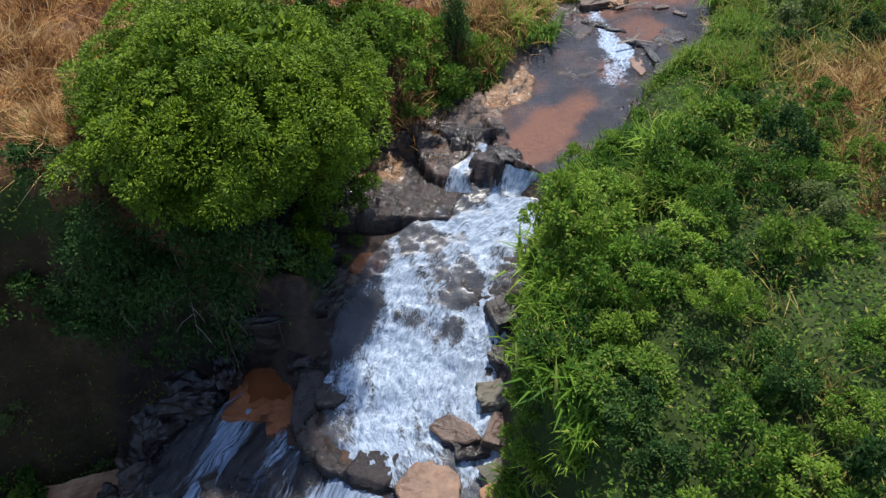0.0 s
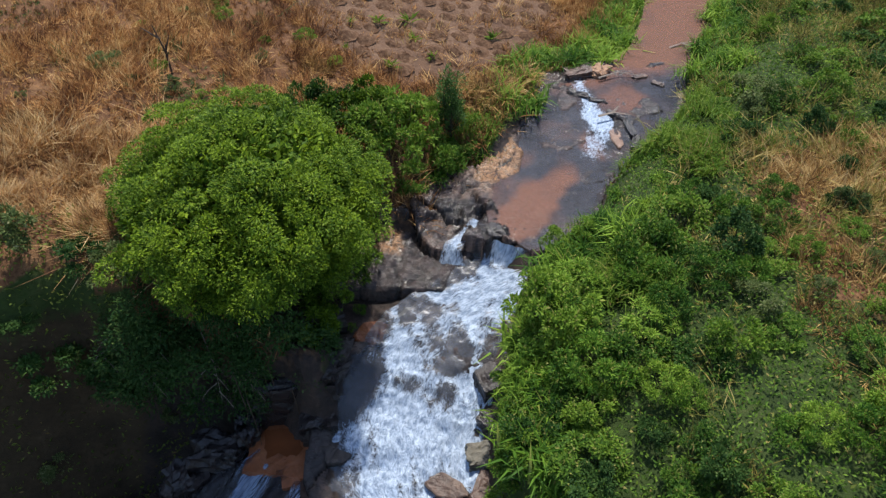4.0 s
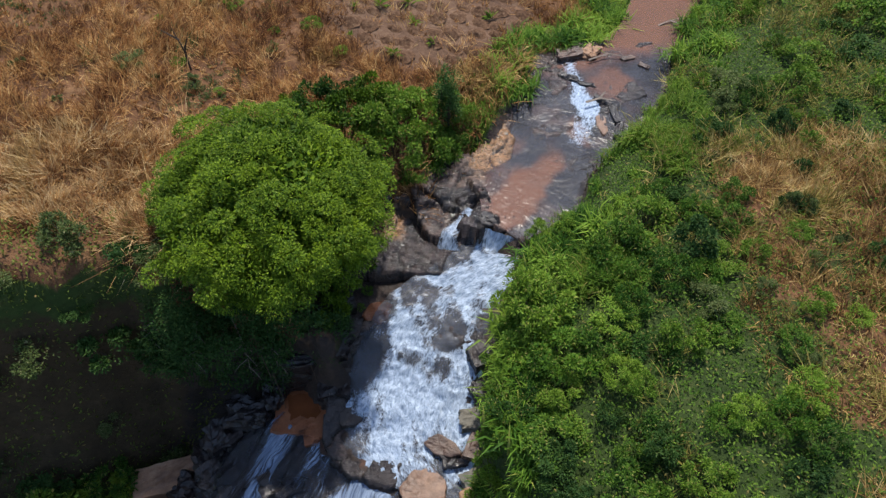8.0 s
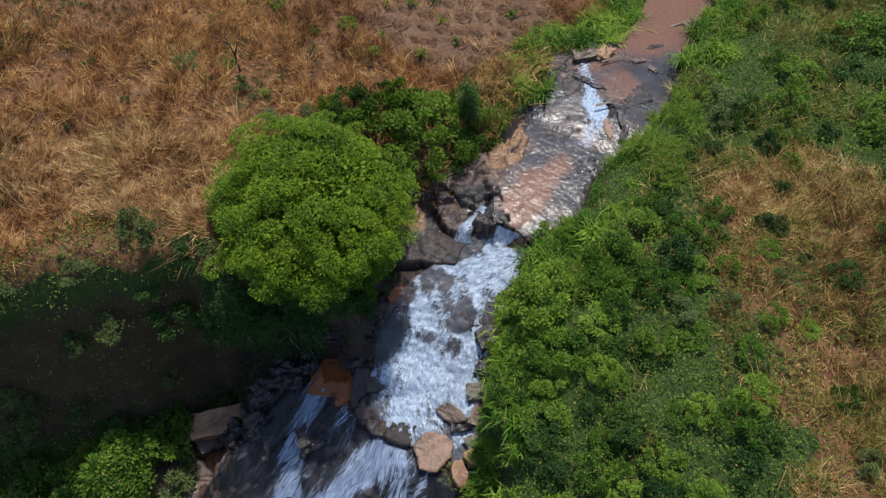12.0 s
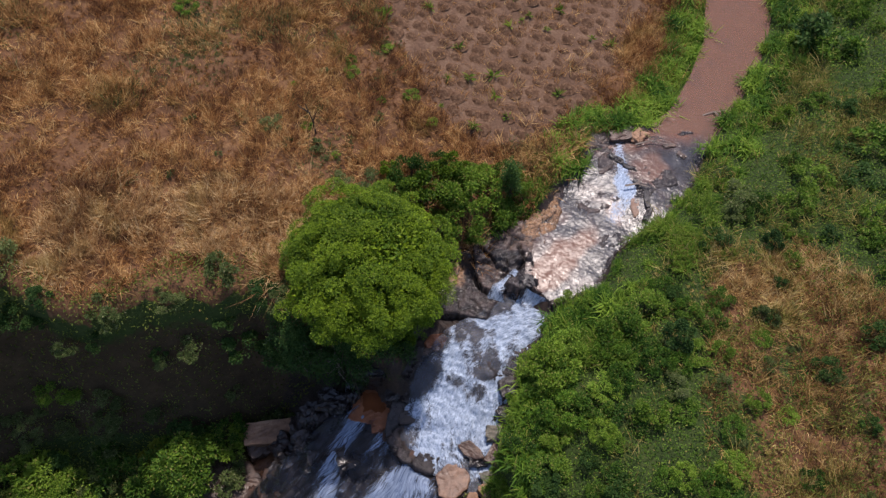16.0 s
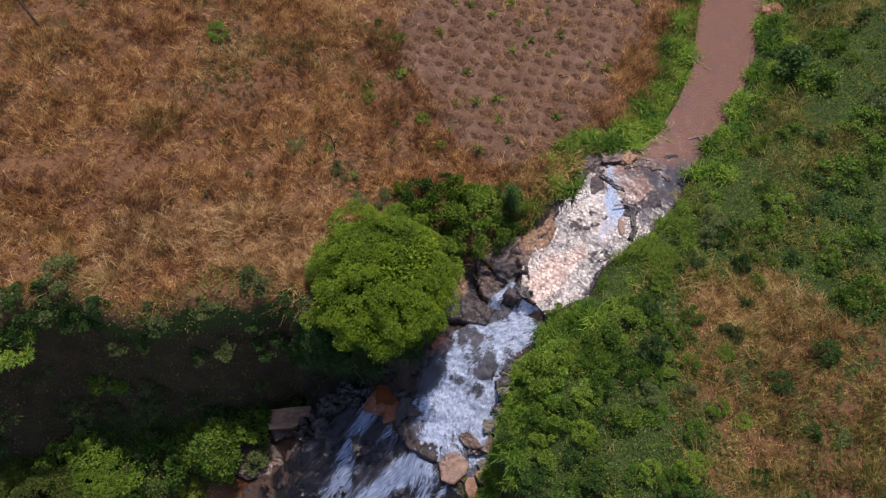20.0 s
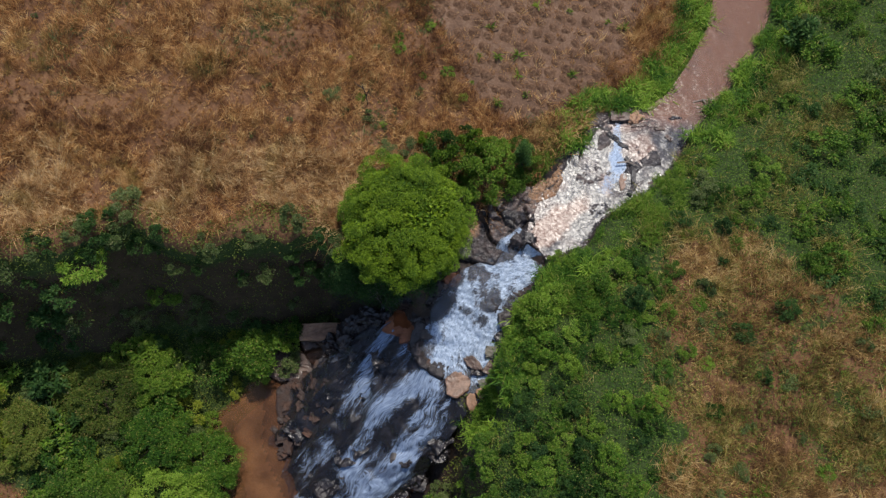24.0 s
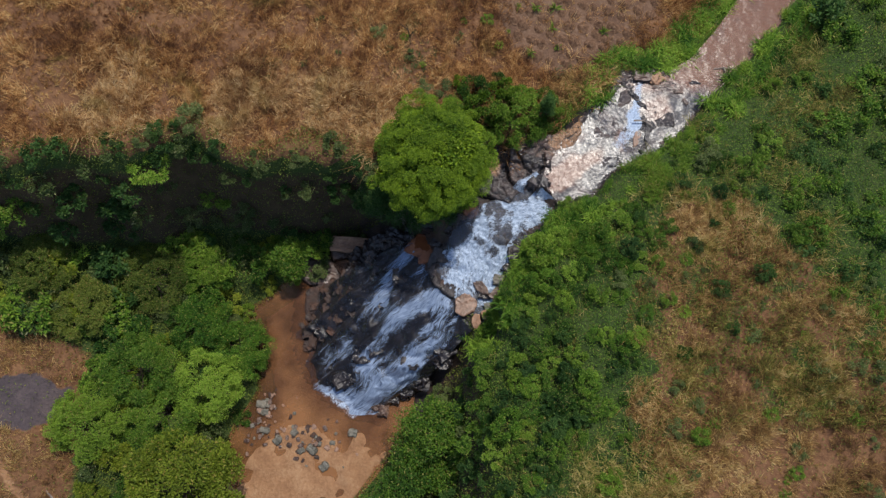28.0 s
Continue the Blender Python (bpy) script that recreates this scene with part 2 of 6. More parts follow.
def water_material(name, murk, clear, ripple, ripple_scale, foam=False, rough=0.06, gloss_share=0.75, streak=1.0, silt=None, foam_most=1.0, ripple_detail=4.0, gloss_most=1.0, white_tones=((0.15, 0.21, 0.31), (0.58, 0.68, 0.82))):
    """A gloss by Fresnel over murky, partly clear water; foam where the surface carries it."""
    k = Mat(name)
    flow = k.node("UVMap")
    flow.uv_map = "flow"
    uv = flow.outputs[0]
    m = k.node("Mapping")
    k.link(uv, m.inputs["Vector"])
    m.inputs["Scale"].default_value = ripple_scale
    n = k.noise(m.outputs[0], 1.0, ripple_detail, 0.6, 0.5)
    b = k.node("Bump")
    b.inputs["Strength"].default_value = ripple
    b.inputs["Distance"].default_value = 0.05
    k.link(n, b.inputs["Height"])
    body = k.node("BsdfDiffuse")
    place = k.noise(k.world_coords(), 0.7, 3.0, 0.6)
    tone = k.ramp(place, [(0.3, tuple(0.62 * x for x in murk)), (0.7, tuple(min(1, 1.25 * x) for x in murk))])
    if silt:
        tone = k.mix(k.attr("silt"), tone, silt)
    k.link(tone, body.inputs[0])
    k.link(b.outputs[0], body.inputs["Normal"])
    clearer = k.node("BsdfTransparent")
    inner = k.node("MixShader")
    inner.inputs[0].default_value = clear
    k.link(body.outputs[0], inner.inputs[1])
    k.link(clearer.outputs[0], inner.inputs[2])
    gloss = k.node("BsdfGlossy")
    gloss.inputs["Roughness"].default_value = rough
    k.link(b.outputs[0], gloss.inputs["Normal"])
    fres = k.node("Fresnel")
    fres.inputs["IOR"].default_value = 1.33
    k.link(b.outputs[0], fres.inputs["Normal"])
    top = k.node("MixShader")
    k.link(k.math("MINIMUM", k.math("MULTIPLY", fres.outputs[0], gloss_share), gloss_most), top.inputs[0])
    k.link(inner.outputs[0], top.inputs[1])
    k.link(gloss.outputs[0], top.inputs[2])
    last = top.outputs[0]
    if foam:
        mm = k.node("Mapping")
        k.link(uv, mm.inputs["Vector"])
        mm.inputs["Scale"].default_value = (2.1, 1.25 * streak, 1.0)
        f1 = k.noise(mm.outputs[0], 1.0, 7.0, 0.66, 0.7)
        mf = k.node("Mapping")
        k.link(uv, mf.inputs["Vector"])
        mf.inputs["Scale"].default_value = (8.5, 5.5 * streak, 1.0)
        f2 = k.noise(mf.outputs[0], 1.0, 6.0, 0.7, 0.7)
        mr = k.node("Mapping")
        k.link(uv, mr.inputs["Vector"])
        mr.inputs["Scale"].default_value = (4.6, 2.6 * streak, 1.0)
        f3 = k.noise(mr.outputs[0], 1.0, 4.0, 0.6, 1.6)
        thread = k.math("SUBTRACT", 1.0, k.math("MULTIPLY", k.math("ABSOLUTE", k.math("SUBTRACT", f3, 0.5)), 6.0), True)
        f = k.math("ADD", k.math("MULTIPLY", f1, 0.55), k.math("MULTIPLY", f2, 0.33))
        f = k.math("ADD", f, k.math("MULTIPLY", k.math("SUBTRACT", thread, 0.2), 0.16))
        f = k.math("ADD", f, k.math("SUBTRACT", k.attr("foam"), 0.5))
        mask = k.ramp(f, [(0.42, 0.0), (0.5, 0.42 * foam_most), (0.61, foam_most)])
        white = k.node("BsdfDiffuse")
        k.link(k.ramp(f2, [(0.32, white_tones[0]), (0.66, white_tones[1])]), white.inputs[0])
        fb = k.node("Bump")
        fb.inputs["Strength"].default_value = 1.0
        fb.inputs["Distance"].default_value = 0.12
        k.link(f, fb.inputs["Height"])
        k.link(fb.outputs[0], white.inputs["Normal"])
        ft = k.node("MixShader")
        k.link(mask, ft.inputs[0])
        k.link(last, ft.inputs[1])
        k.link(white.outputs[0], ft.inputs[2])
        last = ft.outputs[0]
    k.link(last, k.out.inputs[0])
    return k.mat


GROUND = ground_material()
WATER_UPPER = water_material("river_water", (0.068, 0.072, 0.088), 0.3, 0.42, (3.4, 4.6, 1.0), True, 0.2, 0.6, 1.0, (0.23, 0.118, 0.086), 1.0, 3.0, 0.0125)
WATER_FALL = water_material("white_water", (0.12, 0.132, 0.16), 0.45, 0.5, (4.0, 1.5, 1.0), True, 0.4, 0.4)
WATER_SHEET = water_material("sliding_water", (0.012, 0.017, 0.03), 0.72, 0.6, (4.0, 1.0, 1.0), True, 0.35, 0.2, 0.36, None, 0.74, 4.0, 1.0, ((0.09, 0.135, 0.235), (0.45, 0.56, 0.74)))
WATER_BASIN = water_material("muddy_pool_water", (0.11, 0.048, 0.022), 0.3, 0.4, (1.8, 1.2, 1.0), True, 0.1, 0.6, 1.0, (0.27, 0.125, 0.052))
WATER_PUDDLE = water_material("red_puddle_water", (0.24, 0.075, 0.028), 0.15, 0.08, (2.0, 2.0, 1.0))


# ---- mesh helpers ----
def mesh_from(name, verts, faces, material, smooth=False):
    me = bpy.data.meshes.new(name)
    verts, faces = np.asarray(verts, dtype=np.float32), np.asarray(faces, dtype=np.int32)
    k = faces.shape[1]
    me.vertices.add(len(verts))
    me.vertices.foreach_set("co", verts.ravel())
    me.loops.add(faces.size)
    me.loops.foreach_set("vertex_index", faces.ravel())
    me.polygons.add(len(faces))
    me.polygons.foreach_set("loop_start", np.arange(0, faces.size, k, dtype=np.int32))
    me.polygons.foreach_set("loop_total", np.full(len(faces), k, dtype=np.int32))
    if smooth:
        me.polygons.foreach_set("use_smooth", np.ones(len(faces), dtype=bool))
    me.update(calc_edges=True)
    me.materials.append(material)
    return me


def put_attr(me, name, values):
    a = me.attributes.new(name, "FLOAT", "POINT")
    a.data.foreach_set("value", np.asarray(values, dtype=np.float32).ravel())


def put_uv(me, uv):
    layer = me.uv_layers.new(name="flow")
    idx = np.empty(len(me.loops), dtype=np.int32)
    me.loops.foreach_get("vertex_index", idx)
    layer.data.foreach_set("uv", np.asarray(uv, dtype=np.float32)[idx].ravel())


def grid_faces(rows, cols):
    i = np.arange(rows * cols).reshape(rows, cols)
    return np.stack([i[:-1, :-1], i[:-1, 1:], i[1:, 1:], i[1:, :-1]], -1).reshape(-1, 4)


def child(name, me, parent, label=""):
    ob = new(name, me)
    ob.parent = parent
    if label:
        tagged(ob, label)
    return ob


def smooth01(a, b, x):
    t = np.clip((x - a) / (b - a), 0, 1)
    return t * t * (3 - 2 * t)


# value noise on arrays, so that the ground can be asked anywhere
_table = np.random.default_rng(3).random((64, 64))


def vnoise(x, y):
    xi, yi = np.floor(x).astype(int), np.floor(y).astype(int)
    fx, fy = x - xi, y - yi
    fx, fy = fx * fx * (3 - 2 * fx), fy * fy * (3 - 2 * fy)
    a, b = _table[xi % 64, yi % 64], _table[(xi + 1) % 64, yi % 64]
    c, d = _table[xi % 64, (yi + 1) % 64], _table[(xi + 1) % 64, (yi + 1) % 64]
    return (a * (1 - fx) + b * fx) * (1 - fy) + (c * (1 - fx) + d * fx) * fy


def fbm(x, y, octaves=4):
    total, amp, out = 0.0, 1.0, 0.0
    for k in range(octaves):
        out = out + amp * (vnoise(x * 2**k + 17 * k, y * 2**k + 31 * k) - 0.5)
        total += amp
        amp *= 0.5
    return out / total * 2


def signed_distance(poly, x, y):
    """Distance to a polygon's edge, positive inside."""
    p = np.asarray(poly, dtype=float)
    best, inside = np.full(np.shape(x), 1e18), np.zeros(np.shape(x), dtype=bool)
    for (ax, ay), (bx, by) in zip(p, np.roll(p, -1, 0)):
        dx, dy = bx - ax, by - ay
        t = np.clip(((x - ax) * dx + (y - ay) * dy) / (dx * dx + dy * dy), 0, 1)
        best = np.minimum(best, (x - ax - t * dx) ** 2 + (y - ay - t * dy) ** 2)
        if dy != 0:
            inside ^= ((ay > y) != (by > y)) & (x < dx * (y - ay) / dy + ax)
    return np.where(inside, 1, -1) * np.sqrt(best)


# ---- plan ----
# the stream above the falls: left bank, right bank, water level
RIVER = [
    ((22.0, 78.0), (27.0, 76.0), 0.18), ((15.0, 55.0), (19.8, 55.0), 0.14), ((12.2, 43.8), (16.4, 44.0), 0.12),
    ((11.7, 37.4), (15.3, 38.0), 0.1), ((10.8, 34.2), (14.3, 34.6), 0.08), ((9.6, 31.2), (12.9, 31.6), 0.06),
    ((7.8, 29.0), (11.2, 28.4), 0.04), ((5.6, 28.2), (10.5, 25.8), 0.02), ((4.9, 26.6), (9.3, 23.7), -0.05),
    ((3.7, 24.3), (7.6, 22.0), -0.26), ((2.9, 22.3), (6.4, 20.6), -0.29), ((2.1, 20.1), (5.7, 18.5), -0.3),
    ((2.1, 18.4), (3.5, 17.2), -0.32)]
CASCADE = [
    ((1.8, 18.0), (3.35, 17.35), -0.34), ((1.5, 17.6), (3.35, 17.1), -1.0), ((0.2, 16.5), (3.3, 16.3), -1.15),
    ((-1.3, 15.5), (3.0, 15.0), -1.35), ((-2.3, 14.0), (2.3, 13.5), -1.75), ((-3.0, 12.0), (1.8, 11.4), -2.7),
    ((-3.2, 10.4), (1.6, 9.4), -3.3), ((-2.6, 9.2), (1.2, 7.6), -3.55)]
# the rim of the gorge below the falls
GORGE = [(-90.0, -8.0), (-45.0, 1.0), (-33.0, 5.2), (-26.0, 9.0), (-22.0, 11.3), (-14.5, 13.0), (-11.0, 14.6), (-8.0, 13.9),
         (-6.0, 13.2), (-4.0, 12.6), (-5.2, 11.4), (-2.9, 9.2), (-1.0, 7.9), (1.0, 7.0), (2.6, 5.4), (4.4, 2.6), (6.0, -1.0),
         (7.5, -6.0), (9.0, -14.0), (12.0, -45.0), (-90.0, -45.0)]
BASIN = [(-9.6, 10.6), (-11.9, 9.6), (-13.6, 6.5), (-16.0, 2.6), (-14.2, -0.6), (-12.8, -2.6), (-13.4, -7.0), (-12.0, -12.0),
         (-11.0, -30.0), (-5.0, -30.0), (-5.0, -12.0), (-3.4, -7.0), (-2.0, -2.6), (-2.2, 0.8), (0.4, 4.4), (-2.0, 7.0)]
BASIN_LEVEL = -9.3
# the brink of the main fall, and where it meets the pool
RIM = [(-6.4, 11.3), (-5.3, 11.0), (-4.2, 10.4), (-2.9, 9.1), (-1.0, 7.9), (0.9, 6.9)]
FOOT = [(-11.9, 6.4), (-12.1, 2.8), (-10.3, 0.6), (-8.3, -0.9), (-5.2, -1.6), (-2.0, 0.8)]
# bedded ledges at the lip and in the cascade: outlines seen from above
LEDGE = [(-5.0, 16.4), (-3.6, 18.6), (-1.9, 19.3), (-0.8, 19.2), (-0.3, 17.75), (0.85, 17.45), (0.4, 16.15), (-0.9, 16.15), (-2.3, 16.3)]
BLOCK = [(-0.75, 18.9), (-0.1, 19.2), (1.25, 18.45), (0.8, 17.5), (-0.2, 17.75)]
LIP = [(-0.2, 19.9), (2.2, 20.0), (2.7, 18.1), (1.9, 17.55), (1.55, 18.5), (0.6, 18.95)]
SLAB = [(-1.2, 15.6), (-0.3, 16.0), (0.9, 15.7), (1.4, 14.1), (1.2, 13.1), (-0.2, 13.3), (-1.0, 14.4)]
ORANGE = [(1.5, 21.2), (2.0, 22.7), (3.1, 23.8), (3.6, 22.9), (3.3, 21.7), (2.2, 20.9)]
# cracks and undercut ledge edges, whose shade is painted black
SHADED_CRACKS = [[(-1.0, 19.8), (-0.6, 18.3), (-0.2, 17.7), (0.9, 17.4)], [(-0.5, 19.9), (0.5, 18.95), (1.5, 18.5)], [(-4.6, 16.2), (-2.4, 16.1), (-1.4, 15.9), (-0.6, 16.1), (0.4, 16.0)],
          [(1.5, 20.4), (1.9, 19.4), (1.6, 18.9)]]
FIELD = [(-9.9, 38.0), (-8.2, 32.4), (-3.4, 26.2), (0.4, 25.6), (3.0, 28.0), (5.2, 32.0), (8.0, 40.0), (9.0, 60.0), (-12.0, 60.0)]

# dry ground on the far bank, among the bushes
DRY_SLOPE = [(9.4, 17.0), (10.2, 19.5), (11.9, 21.4), (15.5, 21.6), (18.5, 18.2), (21.4, 16.6), (40.0, 17.0), (40.0, -20.0), (14.5, -16.0), (13.0, 2.0), (12.6, 7.5), (10.6, 12.0), (9.8, 14.5)]


def polyline_distance(line, x, y):
    best = np.full(np.shape(x), 1e18)
    for (ax, ay), (bx, by) in zip(line, line[1:]):
        t = np.clip(((x - ax) * (bx - ax) + (y - ay) * (by - ay)) / ((bx - ax) ** 2 + (by - ay) ** 2), 0, 1)
        best = np.minimum(best, (x - ax - t * (bx - ax)) ** 2 + (y - ay - t * (by - ay)) ** 2)
    return np.sqrt(best)


def strip_lookup(stations, x, y):
    """Signed distance to a strip (positive inside) and the level of its nearest station."""
    left, right = [s[0] for s in stations], [s[1] for s in stations]
    d = signed_distance(left + right[::-1], x, y)
    mid = np.array([[(l[0] + r[0]) / 2, (l[1] + r[1]) / 2] for l, r, _ in stations])
    z = np.array([s[2] for s in stations])
    best, level = np.full(np.shape(x), 1e18), np.zeros(np.shape(x))
    for i in range(len(mid) - 1):
        a, b = mid[i], mid[i + 1]
        t = np.clip(((x - a[0]) * (b[0] - a[0]) + (y - a[1]) * (b[1] - a[1])) / np.sum((b - a) ** 2), 0, 1)
        q = (x - a[0] - t * (b[0] - a[0])) ** 2 + (y - a[1] - t * (b[1] - a[1])) ** 2
        near = q < best
        best = np.where(near, q, best)
        level = np.where(near, z[i] + t * (z[i + 1] - z[i]), level)
    return d, level


def side_of_stream(x, y):
    """Above 0 on the right-hand (east) side of the stream."""
    cx = np.interp(y, [-20, 6, 12, 18, 22, 26, 30, 35, 43, 78], [3.0, 0.5, -0.5, 2.2, 4.5, 7.0, 10.6, 12.8, 15.5, 26.5])
    return x - cx


def ground(x, y):
    """Height of the ground, and the weights of what covers it."""
    x, y = np.asarray(x, dtype=float), np.asarray(y, dtype=float)
    side = side_of_stream(x, y)
    left = 0.45 - 0.19 * (x - 3.4) + 0.05 * (y - 29.2)
    left = np.minimum(left, 6.5 + 0.02 * np.abs(x))
    right = 0.35 + 1.5 * smooth01(1, 9, side) + 0.04 * np.clip(side, 0, 60) - 0.05 * np.clip(8 - y, 0, 30)
    high = np.where(side > 0, right, left) + 0.35 * fbm(x * 0.18, y * 0.18) + 0.14 * fbm(x * 0.9 + 5, y * 0.9)
    # shelf of rock between the tree and the cascade
    shelf = smooth01(5.2, 1.5, np.hypot((x + 2.6) / 1.15, (y - 16.2)))
    high = high * (1 - shelf) + (-1.75 + 0.1 * fbm(x, y)) * shelf
    # the rock at the head of the main fall lies lower
    dg0 = signed_distance(GORGE, x, y)
    dg = dg0 + 1.5 * fbm(x * 0.33, y * 0.33) * smooth01(10, 14, np.hypot(x + 3, y - 6))
    fall = smooth01(9.0, 6.0, np.hypot(x + 5.5, y - 5.8))
    head = np.maximum(smooth01(2.6, 1.1, polyline_distance(RIM, x, y)), smooth01(0.0, 0.5, dg) * smooth01(0.0, 0.3, fall) * smooth01(2.6, 0.8, x))
    high = high * (1 - head) + (-3.75 + 0.12 * fbm(x, y)) * head
    # a rock shelf borders the stream above the lip
    d_stream = signed_distance([s[0] for s in RIVER] + [s[1] for s in RIVER][::-1], x, y)
    border = smooth01(3.4, 2.3, -d_stream) * (side < 0.5) * smooth01(23.2, 21.8, y) * smooth01(16.0, 17.0, y)
    high = high * (1 - border) + np.minimum(high, -0.8) * border
    db = signed_distance(BASIN, x, y)
    low = BASIN_LEVEL - 0.35 + np.clip(-db, 0, 40) * 0.42
    low = np.minimum(low, -4.2 + 0.03 * np.abs(x + 15)) + 0.5 * fbm(x * 0.35, y * 0.35) * smooth01(0, 2.5, -db)
    ragged = 1.4 * fbm(x * 0.45, y * 0.45)
    beach = np.interp(x, [-12.4, -11.8, -10.2, -8.0, -5.0, -1.5], [-8.5, -6.5, -4.7, -3.5, -3.2, -3.0])
    sand = smooth01(1.3, -1.3, y - beach + 0.6 * ragged) * smooth01(-0.7, 0.0, db)
    low = low + sand * (0.42 + 0.3 * fbm(x * 0.9, y * 0.9))
    width = 4.6 + 2.4 * fall - 1.9 * np.exp(-(((x + 10.5) / 3.5) ** 2)) * (y > 7)
    t = np.clip(dg / width, 0, 1)
    t = t * fall + (1 - fall) * t * t * (3 - 2 * t)
    h = high * (1 - t) + low * t - 1.3 * fall * np.sin(np.pi * np.clip(t, 0, 1)) ** 0.8
    rock = np.maximum(np.maximum(fall, shelf), head)
    dists = []
    for stations in (RIVER, CASCADE):
        d, level = strip_lookup(stations, x, y)
        carve = smooth01(-1.1, 0.1, d)
        bed = level - 0.1 - 0.32 * smooth01(0.0, 1.0, d) + 0.1 * fbm(x * 1.3, y * 1.3)
        carve = carve * (t < 0.02) if stations is RIVER else carve * smooth01(0.5, 0.0, dg)
        h = np.where(d > -1.1, h * (1 - carve) + bed * carve, h)
        dists.append(d)
    rock = np.maximum(rock, np.where(side > 0.8, smooth01(-0.4, -0.1, dists[1]), smooth01(-0.9, -0.2, dists[1])))
    rock = np.maximum(rock, np.where(side > 0.8, smooth01(-0.4, -0.1, dists[0]), smooth01(-1.2, -0.3, dists[0])) * smooth01(29.5, 28.0, y))
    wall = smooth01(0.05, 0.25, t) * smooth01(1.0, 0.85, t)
    dry = np.where(side < 0, smooth01(2.0, 4.5, -side), 0.0) * (t < 0.05)
    slope = signed_distance(DRY_SLOPE, x, y) + 2.2 * fbm(x * 0.4, y * 0.4) + 1.0 * fbm(x * 1.1 + 4, y * 1.1)
    dry_r = smooth01(-0.9, 1.2, slope) * (0.78 + 0.9 * fbm(x * 0.28, y * 0.28 + 7))
    corner = smooth01(14.5, 17.5, x) * smooth01(3.0, -1.0, y - 6 - 0.35 * (x - 17))
    dry = np.where(side > 0, np.clip(np.maximum(dry_r * 0.9, corner), 0, 1), dry)
    # open ground at the foot of the gorge's side: dry grass and a dark bare patch
    clearing = smooth01(-23.0, -25.0, x + 0.3 * (y + 8)) * smooth01(-3.0, -5.5, y) * (t > 0.5)
    dry = np.maximum(dry, clearing)
    scorch = smooth01(1.25, 0.85, np.hypot((x + 27.9) / 3.1, (y + 9.1 - 0.25 * (x + 27.9)) / 1.9) + 0.3 * fbm(x, y))
    track = smooth01(0.4, 0.15, polyline_distance([(-33.0, -10.6), (-27.6, -13.2), (-25.5, -14.5), (-20.0, -18.0)], x, y))
    field = smooth01(-0.4, 0.8, signed_distance(FIELD, x, y))
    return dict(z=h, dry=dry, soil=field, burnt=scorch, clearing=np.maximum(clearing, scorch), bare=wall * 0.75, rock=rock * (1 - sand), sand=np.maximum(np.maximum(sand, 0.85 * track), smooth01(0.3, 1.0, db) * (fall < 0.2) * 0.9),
                river=dists[0], cascade=dists[1], side=side, gorge=t, field=field, fall=fall, basin=db, rim=dg)


def ground_z(x, y):
    return ground(np.atleast_1d(x), np.atleast_1d(y))["z"]


# ---- ground: one sheet to the horizon ----
def spread(lo, hi, step, far):
    core = np.arange(lo, hi + step, step)
    out = step * np.cumsum(1.22 ** np.arange(1, 40))
    out = out[out < far]
    return np.concatenate([lo - out[::-1], core, core[-1] + out])


gx, gy = np.meshgrid(spread(-44, 32, 0.28, 2500), spread(-16, 46, 0.28, 2500))
land = ground(gx, gy)
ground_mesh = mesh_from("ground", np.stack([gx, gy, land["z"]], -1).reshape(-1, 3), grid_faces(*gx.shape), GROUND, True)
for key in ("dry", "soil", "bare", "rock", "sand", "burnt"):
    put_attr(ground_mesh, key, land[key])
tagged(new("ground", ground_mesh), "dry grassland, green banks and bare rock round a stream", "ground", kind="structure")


# ---- water ----
def strip_mesh(name, stations, across, per_metre, material, rise, foam):
    """A sheet of water along a strip of stations."""
    l, r = np.array([s[0] for s in stations]), np.array([s[1] for s in stations])
    z = np.array([s[2] for s in stations])
    mid = (l + r) / 2
    run = np.concatenate([[0], np.cumsum(np.hypot(*np.diff(mid, axis=0).T))])
    s = np.linspace(0, run[-1], int(run[-1] * per_metre))
    L, R = [np.stack([np.interp(s, run, p[:, k]) for k in (0, 1)], -1) for p in (l, r)]
    Z = np.interp(s, run, z)
    u = np.linspace(-0.06, 1.06, across)
    xy = L[:, None] * (1 - u[None, :, None]) + R[:, None] * u[None, :, None]
    x, y = xy[..., 0], xy[..., 1]
    wide = np.hypot(*(R - L).T)[:, None] * u[None]
    zz = Z[:, None] + rise(x, y, s[:, None] + 0 * x)
    me = mesh_from(name, np.stack([x, y, zz], -1).reshape(-1, 3), grid_faces(*x.shape), material, True)
    put_uv(me, np.stack([wide, s[:, None] + 0 * wide], -1).reshape(-1, 2))
    put_attr(me, "foam", foam(x, y, s[:, None] + 0 * x, u[None] + 0 * x))
    return me


def upper_foam(x, y, s, u):
    chute = np.exp(-((polyline_distance([(6.4, 27.9), (6.6, 26.7), (6.7, 25.6), (7.1, 24.8)], x, y) / 0.45) ** 2))
    fan = np.exp(-((polyline_distance([(6.9, 25.0), (6.8, 24.0), (6.4, 23.0)], x, y) / 0.8) ** 2))
    return 0.14 + 0.44 * chute + 0.38 * fan + 0.14 * smooth01(0.8, 1.0, u) * smooth01(24.5, 23.0, y)


